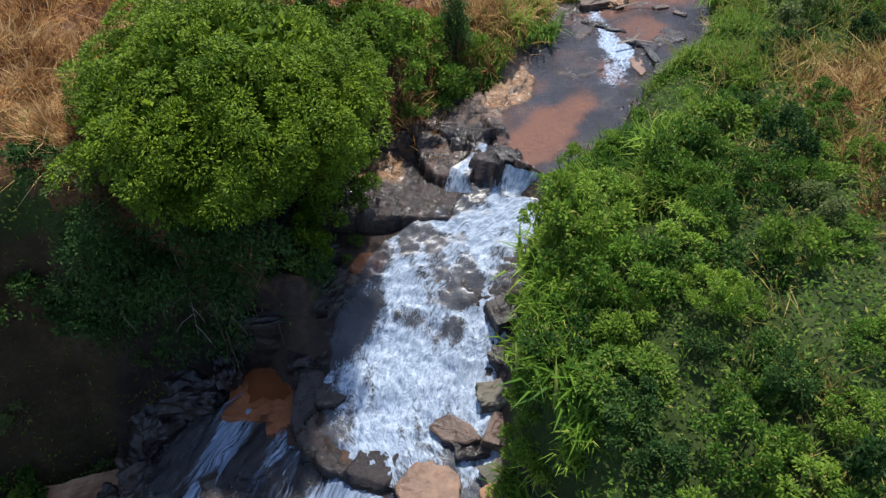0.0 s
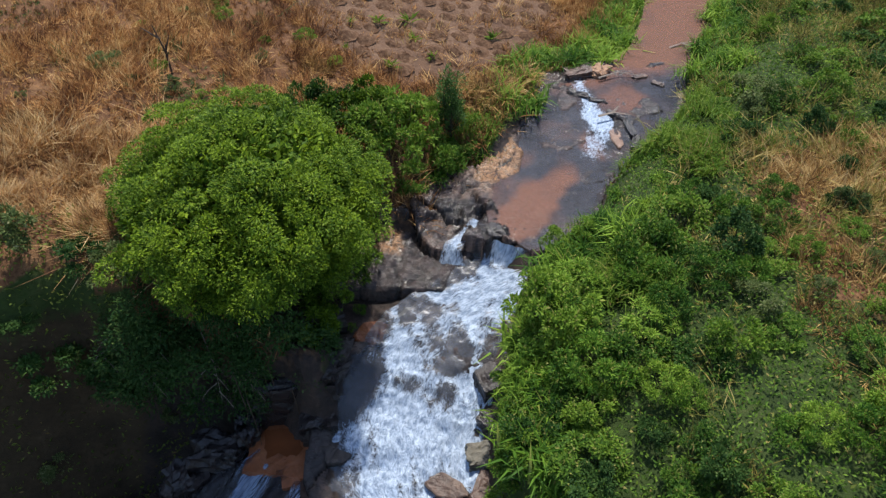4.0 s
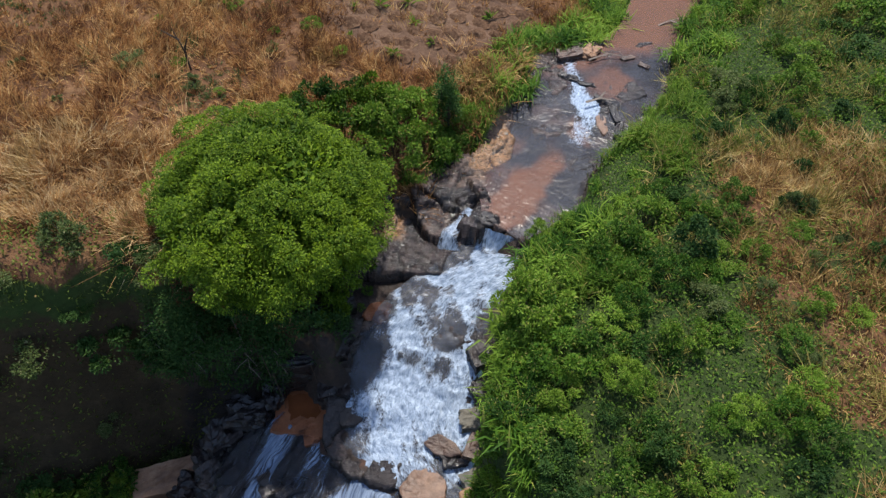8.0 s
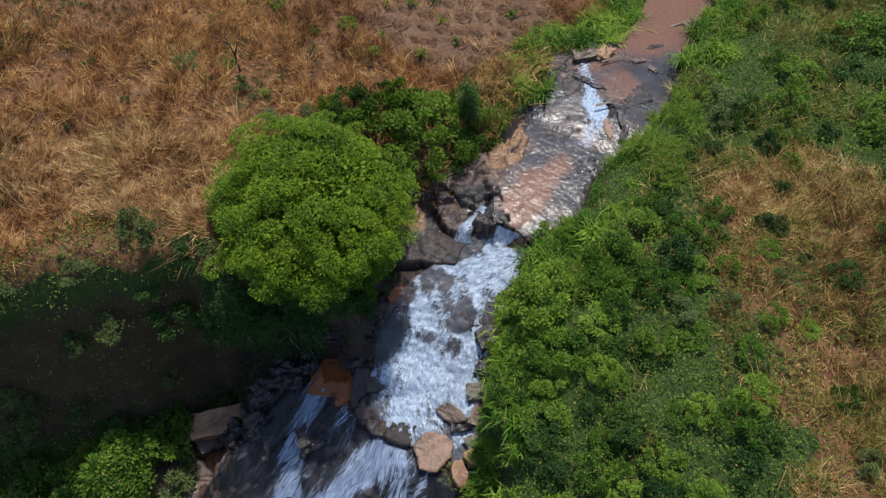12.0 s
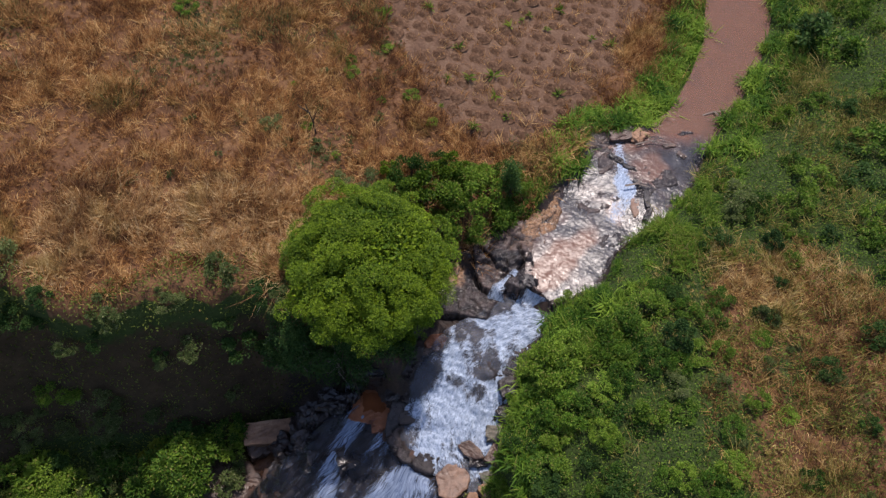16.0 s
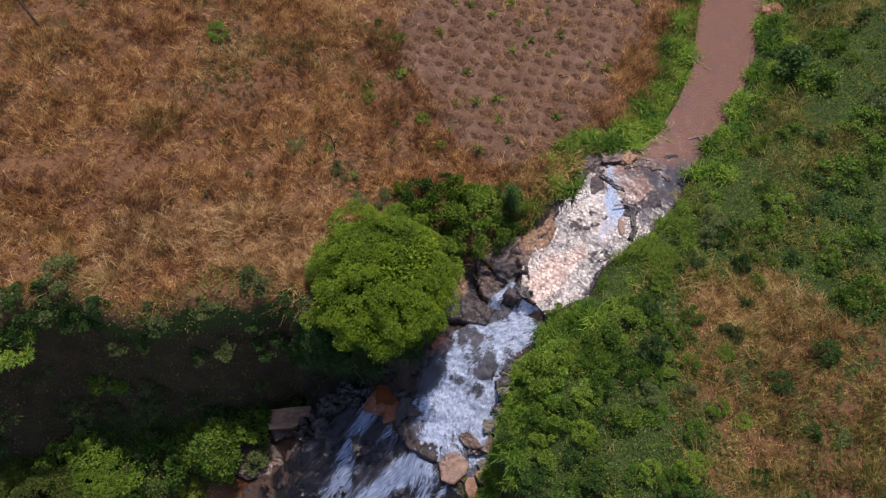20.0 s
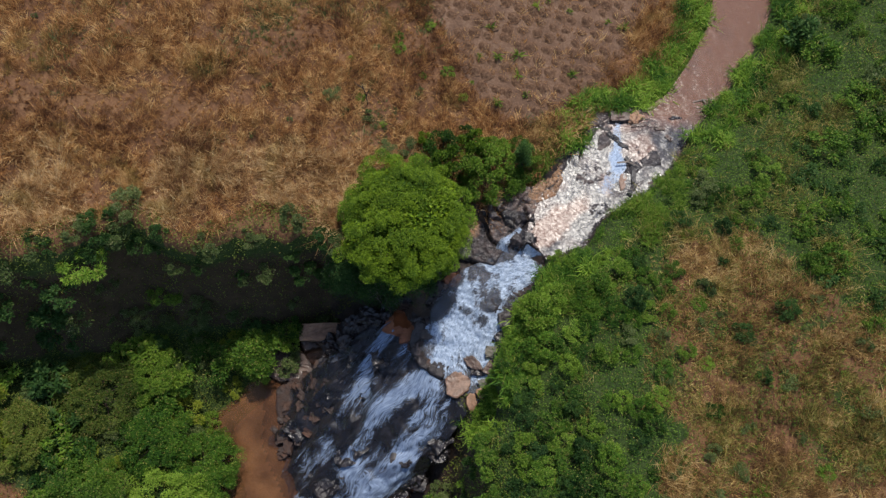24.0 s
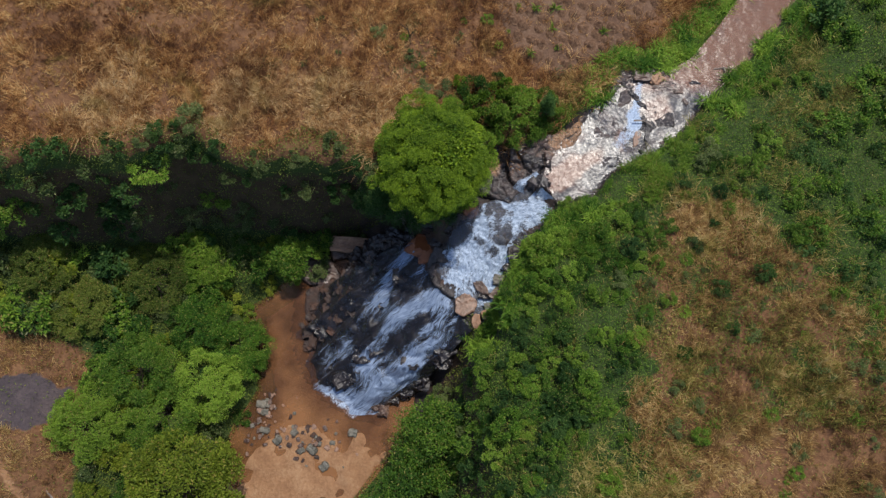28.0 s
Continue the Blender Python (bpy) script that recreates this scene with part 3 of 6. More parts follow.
def cascade_foam(x, y, s, u):
    slab = smooth01(-0.15, 0.25, signed_distance(SLAB, x, y)) * smooth01(1.3, 0.3, x - 0.2 * (15 - y))
    chute = smooth01(14.2, 15.6, y) * smooth01(17.6, 17.2, y + 0.25 * (x - 1)) * smooth01(0.5, 1.3, x)
    curtain = smooth01(17.0, 17.3, y + 0.25 * (x - 1))
    tail = smooth01(9.6, 8.4, y)
    return (0.55 + 0.4 * fbm(x * 0.7, y * 0.7) + 0.3 * fbm(x * 2.2, y * 1.3) - 0.15 * slab + 0.16 * np.exp(-((signed_distance(SLAB, x, y) + 0.1) / 0.18) ** 2) + 0.2 * chute + 0.06 * curtain - 0.3 * tail
            - 0.3 * smooth01(0.28, 0.0, u) - 0.28 * smooth01(0.82, 1.0, u) + 0.08 * smooth01(13.5, 11.5, y))


def cascade_rise(x, y, s):
    return 0.16 * fbm(x * 1.6, y * 1.6) + 0.1 * fbm(x * 5, y * 5, 2)


def upper_silt(x, y):
    x, y = x + 0.7 * fbm(x * 0.6, y * 0.6), y + 0.9 * fbm(x * 0.6 + 4, y * 0.6)
    pink = smooth01(1.7, 1.1, np.hypot((x - 4.0 - 0.55 * (y - 20)) / 0.85, (y - 20.0) / 1.6)) + 0.6 * smooth01(0.9, 0.4, np.hypot((x - 6.6) / 0.6, (y - 23.4) / 1.4)) + 0.7 * smooth01(1.2, 0.5, np.hypot(x - 8.2, y - 26.2))
    shelf = 0.4 * smooth01(1.1, 0.2, x - 2.3 - 0.35 * (y - 20)) * smooth01(23.5, 22.5, y)
    return np.clip(0.95 * pink + shelf + smooth01(27.0, 29.5, y - 0.3 * (x - 9)) + 0.35 * fbm(x * 1.1, y * 1.1), 0, 1)


river = new("river", strip_mesh("river", RIVER, 40, 7, WATER_UPPER, lambda x, y, s: 0.02 * fbm(x * 2, y * 2), upper_foam))
_co = np.empty(len(river.data.vertices) * 3, dtype=np.float32)
river.data.vertices.foreach_get("co", _co)
put_attr(river.data, "silt", upper_silt(_co[0::3], _co[1::3]))
tagged(river, "shallow brown stream with glittering ripples", "water", kind="structure")
cascade = new("cascade", strip_mesh("cascade", CASCADE, 60, 14, WATER_FALL, cascade_rise, cascade_foam))
runnel = new("runnel", strip_mesh("runnel", [((1.4, 18.85), (1.75, 18.6), -0.18), ((0.95, 18.3), (1.2, 18.05), -0.42), ((0.4, 17.8), (0.95, 17.5), -0.5), ((0.25, 17.3), (1.1, 17.2), -0.98)],
                                     10, 14, WATER_FALL, lambda x, y, s: 0.05 * fbm(x * 4, y * 4), lambda x, y, s, u: 0.68 - 0.5 * np.abs(u - 0.5)))
tagged(runnel, "thin white runnel spilling over a rock ledge", "water", kind="structure")
tagged(cascade, "white foaming cascade running over brown slabs", "water", kind="structure")

# the main fall: a sheet from its rim down to the pool, lying on the rock face
rim, foot = np.array(RIM), np.array(FOOT)
u = np.linspace(0, 1, 130)
v = np.linspace(-0.05, 1.04, 110)
pos = np.linspace(0, 1, len(RIM))
top = np.stack([np.interp(u, pos, rim[:, k]) for k in (0, 1)], -1)
low = np.stack([np.interp(u, pos, foot[:, k]) for k in (0, 1)], -1)
low = low + 0.7 * np.stack([fbm(u * 9, u * 0), fbm(u * 9 + 5, u * 0)], -1)
xy = top[None] * (1 - v[:, None, None]) + low[None] * v[:, None, None]
fx, fy = xy[..., 0], xy[..., 1]
U, V = np.meshgrid(u, v)
crest = -3.75 + 0.08 * fbm(U * 14, V * 0)
run = np.clip(V, 0, 1)
profile = 0.55 * run + 0.45 * run ** 1.8
steps = np.sin(np.pi * run) ** 0.6
crag = 0.75 * (np.abs(fbm(U * 8 + 2, V * 3.6)) - 0.25) + 0.2 * fbm(U * 24, V * 14) + 0.15 * (np.floor(V * 7 + 1.5 * fbm(U * 5, V)) / 7 - V)
face_z = crest * (1 - profile) + (BASIN_LEVEL - 0.08) * profile + 1.1 * crag * steps
face_z = np.where(V < 0, crest - 0.05, face_z)
face_z = np.where(V < 0.975, np.maximum(face_z, BASIN_LEVEL + 0.06), face_z)
face_mesh = mesh_from("rock_face", np.stack([fx, fy, face_z], -1).reshape(-1, 3), grid_faces(*U.shape), ROCK_DARK, False)
tagged(new("rock_face", face_mesh), "black wet stepped rock face behind the main fall", "rock face", kind="structure")
rise = 0.05 + 0.1 * (1 + fbm(U * 26, V * 6))
fall_mesh = mesh_from("waterfall", np.stack([fx, fy, face_z + rise], -1).reshape(-1, 3), grid_faces(*U.shape), WATER_SHEET, True)
put_uv(fall_mesh, np.stack([U * 13 + 0.8 * fbm(U * 4, V * 3) + 0.35 * fbm(U * 11, V * 9), V * 8 + 0.8 * fbm(U * 7, V * 5)], -1).reshape(-1, 2))


def ribbon(line, width):
    """How near each place of the face lies to a stream's run over it."""
    return np.exp(-((polyline_distance([(a, 0.7 * b) for a, b in line], U + 0.03 * fbm(U * 9, V * 7), 0.7 * V) / width) ** 2))


streams = (0.42 * ribbon([(0.65, 0.0), (0.63, 0.19), (0.61, 0.36), (0.62, 0.51), (0.65, 0.7)], 0.075) + 0.4 * ribbon([(0.74, 0.03), (0.82, 0.29), (0.81, 0.48), (0.84, 0.7), (0.78, 0.83), (0.76, 1.0)], 0.07)
           + 0.42 * ribbon([(0.2, -0.05), (0.28, 0.21), (0.4, 0.36)], 0.075) + 0.22 * ribbon([(0.4, 0.36), (0.44, 0.58), (0.5, 0.68)], 0.06) + 0.17 * ribbon([(0.88, 0.05), (0.92, 0.3)], 0.06)
           + 0.13 * ribbon([(0.04, 0.35), (0.03, 0.58), (0.16, 0.64)], 0.03)
           - 0.34 * np.exp(-(((U - 0.71) / 0.035) ** 2 + ((V - 0.4) / 0.09) ** 2)) - 0.22 * np.exp(-(((U - 0.66) / 0.06) ** 2 + ((V - 0.86) / 0.07) ** 2)))
spray = smooth01(0.97, 0.995, V) * smooth01(0.5, 0.56, U) * smooth01(0.82, 0.74, U)
put_attr(fall_mesh, "foam", 0.29 + 0.78 * streams + 0.2 * spray + 0.2 * fbm(U * 6, V * 4) + 0.26 * fbm(U * 17 + 2 * fbm(U * 3, V * 3), V * 3.5) - 0.1 * smooth01(0.15, 0.05, U) - 0.2 * smooth01(0.93, 1.0, U) - 0.4 * smooth01(0.4, 0.3, U) * smooth01(0.5, 0.6, V))
tagged(new("waterfall", fall_mesh), "white water sliding down a dark wet rock face", "water", kind="structure")

# the pool below
px, py = np.meshgrid(np.arange(-18, 2.1, 0.4), np.arange(-34, 12.1, 0.4))
pool_mesh = mesh_from("pool", np.stack([px, py, BASIN_LEVEL + 0 * px], -1).reshape(-1, 3), grid_faces(*px.shape), WATER_BASIN, True)
put_uv(pool_mesh, np.stack([px, py], -1).reshape(-1, 2))
edge = np.min([np.hypot(px - a, py - b) for a, b in ((-8.9, -0.8), (-8.2, -1.1), (-7.4, -1.4), (-6.6, -1.6), (-5.8, -1.8))], 0)
put_attr(pool_mesh, "foam", 0.15 + 0.4 * smooth01(0.6, 0.1, edge) + 0.1 * smooth01(3.0, 0.5, edge))
put_attr(pool_mesh, "silt", np.clip(0.45 + 1.5 * fbm(px * 0.3 + 2, py * 0.3) + 0.5 * fbm(px * 1.2, py * 1.2) + 0.3 * smooth01(-13.0, -15.0, px), 0, 1))
tagged(new("pool", pool_mesh), "orange-brown muddy pool below the falls", "water", kind="structure")


# ---- bedded rock of the stream: plates with open joints, stepping down with the water ----
def cells(x, y, size, seed):
    """For each place: the gap width to the next plate and two random values of its plate."""
    r = np.random.default_rng(seed)
    jit = r.random((128, 128, 4))
    ix, iy = np.floor(x / size).astype(int), np.floor(y / size).astype(int)
    d1, d2 = np.full(x.shape, 1e9), np.full(x.shape, 1e9)
    a, b = np.zeros(x.shape), np.zeros(x.shape)
    for du in (-1, 0, 1):
        for dv in (-1, 0, 1):
            c = jit[(ix + du) % 128, (iy + dv) % 128]
            d = np.hypot(x - (ix + du + c[..., 0]) * size, y - (iy + dv + c[..., 1]) * size)
            near = d < d1
            d2 = np.where(near, d1, np.minimum(d2, d))
            a, b = np.where(near, c[..., 2], a), np.where(near, c[..., 3], b)
            d1 = np.where(near, d, d1)
    return d2 - d1, a, b


qx, qy = np.meshgrid(np.arange(-6.2, 11.2, 0.075), np.arange(7.2, 29.6, 0.075))
q = ground(qx, qy)
wx, wy = qx + 0.25 * fbm(qx * 1.1, qy * 1.1), qy + 0.25 * fbm(qx * 1.1 + 9, qy * 1.1)
turned = (0.8 * wx + 0.6 * wy, (-0.6 * wx + 0.8 * wy) * 1.5)
gap, rnd, rnd2 = cells(*turned, 1.45, 31)
gap2, rnd3, _ = cells(turned[0] * 1.3, turned[1], 0.55, 37)
d_up, z_up = strip_lookup(RIVER, qx, qy)
d_low, z_low = strip_lookup(CASCADE, qx, qy)
brink = qy - 18.05 + 0.3 * (qx - 1.0) + 0.5 * (rnd - 0.5) + 0.2 * fbm(qx * 1.5, qy * 1.5)
lower_side = brink < 0
level = np.where(lower_side, np.minimum(z_low, -0.72 - 0.3 * (qy < 16.5 - 0.2 * qx)), z_up)
inside = np.maximum(np.where(lower_side, -99, d_up), np.where(lower_side, d_low, -99))
wetness = smooth01(-0.25, 0.35, inside)
lift = (0.05 + 0.15 * rnd) * (1 - wetness) + (-0.2 + 0.24 * rnd) * wetness + 0.04 * rnd3
lift = np.where(lower_side & (inside > 0) & (qy > 9.6), lift - 0.2, lift)
jag = 0.05 * fbm(qx * 1.6, qy * 1.6) + 0.03 * fbm(qx * 7, qy * 7)
on = [smooth01(-0.06, 0.06, signed_distance(p, qx, qy) + jag) for p in (LEDGE, BLOCK, LIP, SLAB, ORANGE)]
dome = on[3]
lift = lift * (1 - dome) + (-0.06 - 0.06 * smooth01(-0.6, 1.2, qx) + 0.1 * smooth01(15, 16, qy)) * dome
joint_and_shade = smooth01(0.09, 0.02, gap) * (1 - dome)
hair = 0.6 * smooth01(0.11, 0.03, gap2) * (1 - dome)
qz = level + lift - 0.18 * joint_and_shade - 0.05 * hair + 0.06 * fbm(qx * 2.5, qy * 2.5) + 0.03 * fbm(qx * 7, qy * 7, 2)
shaded_pocket = (qx < 0.2) * smooth01(16.25, 16.0, qy) * smooth01(14.2, 14.8, qy) * smooth01(-1.0, -1.4, qx - 0.1 * (15.5 - qy))
qz = qz - 0.55 * shaded_pocket
bed = 0.5 * (0.35 * qx + 0.9 * qy) + 0.9 * fbm(qx * 0.9, qy * 0.9)
rough_top = 0.12 * (np.floor(3.4 * bed) - 3.4 * bed) + 0.04 * np.floor(5 * rnd3) / 5 + 0.05 * np.abs(fbm(qx * 5, qy * 5)) - 0.08 * joint_and_shade - 0.05 * hair
for k, top in ((0, -0.98 + 0.1 * (qy - 17)), (1, -0.6 + 0.1 * (qy - 18)), (2, -0.24 + 0.2 * (rnd - 0.4) + 0.3 * (rnd3 - 0.5)), (4, -0.12 + 0.06 * (rnd3 - 0.5) + 0.05 * (qy - 22.4))):
    qz = qz * (1 - on[k]) + (top + rough_top) * on[k]
shaded_crack = np.max([smooth01(w, 0.4 * w, polyline_distance(c, qx, qy) + 0.5 * jag) for c, w in zip(SHADED_CRACKS, (0.06, 0.1, 0.13, 0.05))], 0)
qz = qz - 0.45 * shaded_crack
# shade of the cracks and the undercut pocket goes into the rock's colour
joint_and_shade = np.maximum(np.maximum(joint_and_shade, shaded_crack), np.maximum(0.8 * shaded_pocket, 0.5 * on[2] * (rnd3 > 0.35)))
reach = np.where(q["side"] < 0, np.interp(qy, [8.5, 9.5, 13.2, 14.5, 21.0, 22.0], [0.2, 0.8, 1.0, 4.6, 4.2, 1.1]), 0.3)
keep = smooth01(0.0, -0.25, -inside - reach) * (q["rim"] < 0.3)
qz = np.where(keep > 0.5, qz, np.minimum(q["z"], qz) - 0.6)
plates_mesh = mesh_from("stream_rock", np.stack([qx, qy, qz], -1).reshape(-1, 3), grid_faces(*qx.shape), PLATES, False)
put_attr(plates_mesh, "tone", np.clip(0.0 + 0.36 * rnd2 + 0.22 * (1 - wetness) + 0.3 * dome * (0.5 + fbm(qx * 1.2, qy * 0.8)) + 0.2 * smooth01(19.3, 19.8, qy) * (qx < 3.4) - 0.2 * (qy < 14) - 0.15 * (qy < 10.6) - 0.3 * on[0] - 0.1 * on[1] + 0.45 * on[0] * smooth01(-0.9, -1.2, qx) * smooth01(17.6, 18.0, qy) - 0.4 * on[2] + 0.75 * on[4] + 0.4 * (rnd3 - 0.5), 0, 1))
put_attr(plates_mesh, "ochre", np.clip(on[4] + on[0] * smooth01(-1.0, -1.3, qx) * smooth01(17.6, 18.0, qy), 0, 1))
put_attr(plates_mesh, "joint_and_shade", np.clip(joint_and_shade + 0.6 * hair, 0, 1))
tagged(new("stream_rock", plates_mesh), "brown bedded rock shelves with dark wet joints and painted undercut shade", "rock", kind="structure")


# ---- rocks ----
def rock_mesh(name, size, seed, material, square=0.55, rough=0.16, cuts=7):
    """A worn, bedded block: a cube rounded part of the way to a ball, then broken by noise."""
    bm = bmesh.new()
    bmesh.ops.create_cube(bm, size=2)
    bmesh.ops.subdivide_edges(bm, edges=bm.edges[:], cuts=cuts, use_grid_fill=True)
    off = Vector((seed * 3.7, seed * 1.3, seed * 7.1))
    for vert in bm.verts:
        p = vert.co.copy()
        ball = p.normalized()
        q = p.lerp(ball * 1.15, square)
        n = noise.fractal(q * 1.3 + off, 0.8, 2.0, 4) * rough * 1.6
        ridge = abs(noise.noise(q * 2.6 + off)) * rough
        q = q + ball * (n - ridge)
        q.z += 0.1 * math.sin(q.z * 9 + 2 * noise.noise(q + off)) * rough * 2
        vert.co = Vector((q.x * size[0] / 2, q.y * size[1] / 2, q.z * size[2] / 2))
    me = bpy.data.meshes.new(name)
    bm.to_mesh(me)
    bm.free()
    me.materials.append(material)
    return me


def rock(name, at, size, turn, material, label, seed, tilt=(0, 0), square=0.5, rough=0.16, group="", category="rock", cuts=9):
    ob = new(name, rock_mesh(name, size, seed, material, square, rough, cuts))
    ob.matrix_world = pose(*at, tilt[0], tilt[1], turn)
    return tagged(ob, label, category, group)


def slab_mesh(name, rx, ry, thick, seed, material):
    """A flat, angular slab: an uneven many-sided outline, a worn top, a broken edge undercut below."""
    r = np.random.default_rng(seed)
    corners = np.sort(np.linspace(0, 2 * np.pi, 7, endpoint=False) + r.uniform(-0.32, 0.32, 7))
    radius = r.uniform(0.8, 1.15, 7)
    a = np.linspace(0, 2 * np.pi, 40, endpoint=False)
    ca = np.concatenate([corners - 2 * np.pi, corners, corners + 2 * np.pi])
    cr = np.tile(radius, 3)
    n = np.searchsorted(ca, a, side="right") - 1
    a1, a2, r1, r2 = ca[n], ca[n + 1], cr[n], cr[n + 1]
    ra = r1 * r2 * np.sin(a2 - a1) / (r1 * np.sin(a - a1) + r2 * np.sin(a2 - a)) + 0.02 * r.normal(size=40)
    rings = []
    for k, z in ((0.25, 0.0), (0.55, 0.0), (0.85, 0.0), (0.96, -0.02), (1.0, -0.09), (0.97, -0.45 * thick), (0.9, -thick)):
        x, y = np.cos(a) * ra * rx * k, np.sin(a) * ra * ry * k
        top = 0.06 * fbm(x * 1.7 + seed, y * 1.7) + 0.025 * fbm(x * 6, y * 6 + seed)
        rings.append(np.stack([x, y, z + top * (z > -0.2)], -1))
    v = np.concatenate([[[0, 0, 0.0]], np.concatenate(rings)])
    f = []
    for i in range(40):
        f.append((0, 1 + i, 1 + (i + 1) % 40, 1 + (i + 1) % 40))
    faces = [(1 + 40 * k + i, 1 + 40 * k + (i + 1) % 40, 1 + 40 * (k + 1) + (i + 1) % 40, 1 + 40 * (k + 1) + i) for k in range(6) for i in range(40)]
    bm = bmesh.new()
    vs = [bm.verts.new(p) for p in v]
    for q in f:
        bm.faces.new([vs[n] for n in q[:3]])
    for q in faces:
        bm.faces.new([vs[n] for n in q[::-1]])
    bmesh.ops.recalc_face_normals(bm, faces=bm.faces[:])
    me = bpy.data.meshes.new(name)
    bm.to_mesh(me)
    bm.free()
    me.materials.append(material)
    return me


# flat shelves of rock beside the stream and the cascade: place of the top's middle, half sizes, thickness, turn, material, label, tilt
SHELVES = [
    ((2.2, 18.25, -0.2), (0.42, 0.5), 0.8, 20, ROCK_DARK, "black wet rock at the lip of the fall", (4, 0)),
    ((-2.0, 14.7, -1.7), (0.7, 0.5), 0.7, 25, ROCK_RED, "red-brown rock ledge beside the cascade", (8, 0)),
    ((0.5, 9.95, -3.0), (0.7, 0.4), 0.5, -22, ROCK_BROWN, "reddish-brown slab at the cascade's foot", (8, -4)),
    ((-0.25, 8.45, -3.3), (0.92, 0.9), 0.5, -28, ROCK_PINK, "broad tan-pink slab at the head of the main fall", (0, 0)),
    ((1.0, 7.45, -3.2), (0.42, 0.6), 0.6, 15, ROCK_TAN, "orange-tan rock at the head of the main fall", (6, 8)),
    ((1.5, 8.25, -3.1), (0.35, 0.4), 0.6, 55, ROCK_TAN, "tan rock at the head of the main fall", (0, 5)),
    ((-2.5, 9.55, -3.5), (0.65, 0.75), 0.6, -40, ROCK_RUST, "brown rock on the rim of the main fall", (0, 0)),
    ((-3.35, 10.35, -3.55), (0.6, 0.8), 0.6, -45, ROCK_RUST, "wet brown rock on the rim of the main fall", (0, 0)),
    ((-2.9, 11.4, -3.0), (0.6, 0.9), 0.8, 15, ROCK_DARK, "dark wet slab beside the cascade", (4, 8)),
    ((-12.9, 7.7, -9.0), (2.3, 1.6), 0.6, 12, ROCK_BROWN, "broad flat brown rock shelf at the pool's head", (0, 3)),
    ((-11.7, 5.7, -9.0), (1.2, 1.5), 0.7, -20, ROCK_RUST, "rust-brown rock shelf between pool and fall", (3, -4)),
    ((7.5, 23.9, -0.1), (0.3, 0.95), 0.4, -4, ROCK_PINK, "pinkish slab in the middle of the stream", (0, 3)),
]
for i, (at, half, thick, turn, material, label, tilt) in enumerate(SHELVES):
    ob = new("rock_ledge", slab_mesh("rock_ledge", half[0], half[1], thick, 200 + i, material))
    ob.matrix_world = pose(*at, tilt[0], tilt[1], turn)
    tagged(ob, label, "rock")

# boulders along the cascade (place, size, turn, material, label)
LEDGES = [
    ((-3.4, 13.6, -2.0), (1.4, 1.8, 1.3), -15, ROCK_DARK, "dark wet rock wall beside the cascade"),
    ((-4.3, 12.9, -2.7), (2.6, 1.0, 2.2), 6, ROCK_DARK, "dark rock wall behind the red puddle"),
    ((-3.7, 14.9, -1.9), (1.6, 1.0, 1.2), 20, ROCK_DARK, "dark broken rock under the tree's edge"),
    ((-4.9, 14.2, -2.4), (1.5, 1.2, 1.4), -10, ROCK_DARK, "dark broken rock under the tree's edge"),
    ((-3.6, 12.3, -3.1), (1.2, 1.4, 1.2), 8, ROCK_DARK, "dark wet block between puddle and cascade"),
    ((-5.6, 13.3, -3.2), (1.5, 1.2, 1.6), 30, ROCK_DARK, "dark rock wall behind the red puddle"),
    ((1.9, 13.0, -2.1), (0.9, 1.0, 0.9), 25, ROCK_DARK, "dark wet boulder at the cascade's edge"),
    ((2.0, 11.9, -2.7), (0.9, 0.9, 0.9), 50, ROCK_DARK, "dark wet boulder at the cascade's edge"),
    ((1.6, 10.9, -3.0), (1.0, 0.8, 0.7), 10, ROCK_GREY, "grey boulder with a mossy top at the cascade's edge"),
    ((1.7, 9.9, -3.2), (0.8, 1.0, 0.7), -20, ROCK_BROWN, "brown boulder at the cascade's foot"),
    ((0.9, 9.6, -3.45), (0.9, 0.7, 0.7), 15, ROCK_DARK, "dark boulder at the cascade's foot"),
    ((1.6, 8.9, -3.4), (0.9, 0.6, 0.6), 30, ROCK_GREY, "grey boulder at the cascade's foot"),
]
for i, (at, size, turn, material, label) in enumerate(LEDGES):
    rock("rock_ledge" if size[0] > 1.4 else "boulder", at, size, turn, material, label, i + 1, square=0.14, rough=0.17)

# the line of rocks that breaks the stream higher up
for i, (at, size, turn, material, label) in enumerate([
    ((6.5, 28.5, 0.02), (1.3, 0.8, 0.6), 15, ROCK_BROWN, "brown boulder at the stream's grassy edge"),
    ((7.5, 28.7, 0.05), (1.0, 0.8, 0.55), 50, ROCK_TAN, "tan boulder at the stream's edge"),
    ((6.3, 26.9, -0.1), (1.1, 0.35, 0.4), -30, ROCK_DARK, "dark wet rock breaking the stream"),
    ((7.1, 26.4, -0.12), (0.8, 0.3, 0.35), -15, ROCK_DARK, "dark wet rock breaking the stream"),
    ((7.7, 25.2, -0.12), (1.0, 0.3, 0.4), -42, ROCK_DARK, "dark wet rock breaking the stream"),
    ((8.1, 24.3, -0.14), (0.32, 1.1, 0.42), 8, ROCK_DARK, "dark wet rock breaking the stream"),
    ((8.15, 23.3, -0.16), (0.34, 0.9, 0.42), -14, ROCK_DARK, "dark wet rock breaking the stream"),
    ((9.3, 28.3, -0.03), (0.7, 0.3, 0.3), 20, ROCK_BROWN, "flat brown rock in shallow water"),
    ((10.0, 27.7, -0.03), (0.6, 0.3, 0.3), -40, ROCK_BROWN, "flat brown rock in shallow water"),
]):
    rock("boulder", at, size, turn, material, label, 40 + i, square=0.22, rough=0.22)

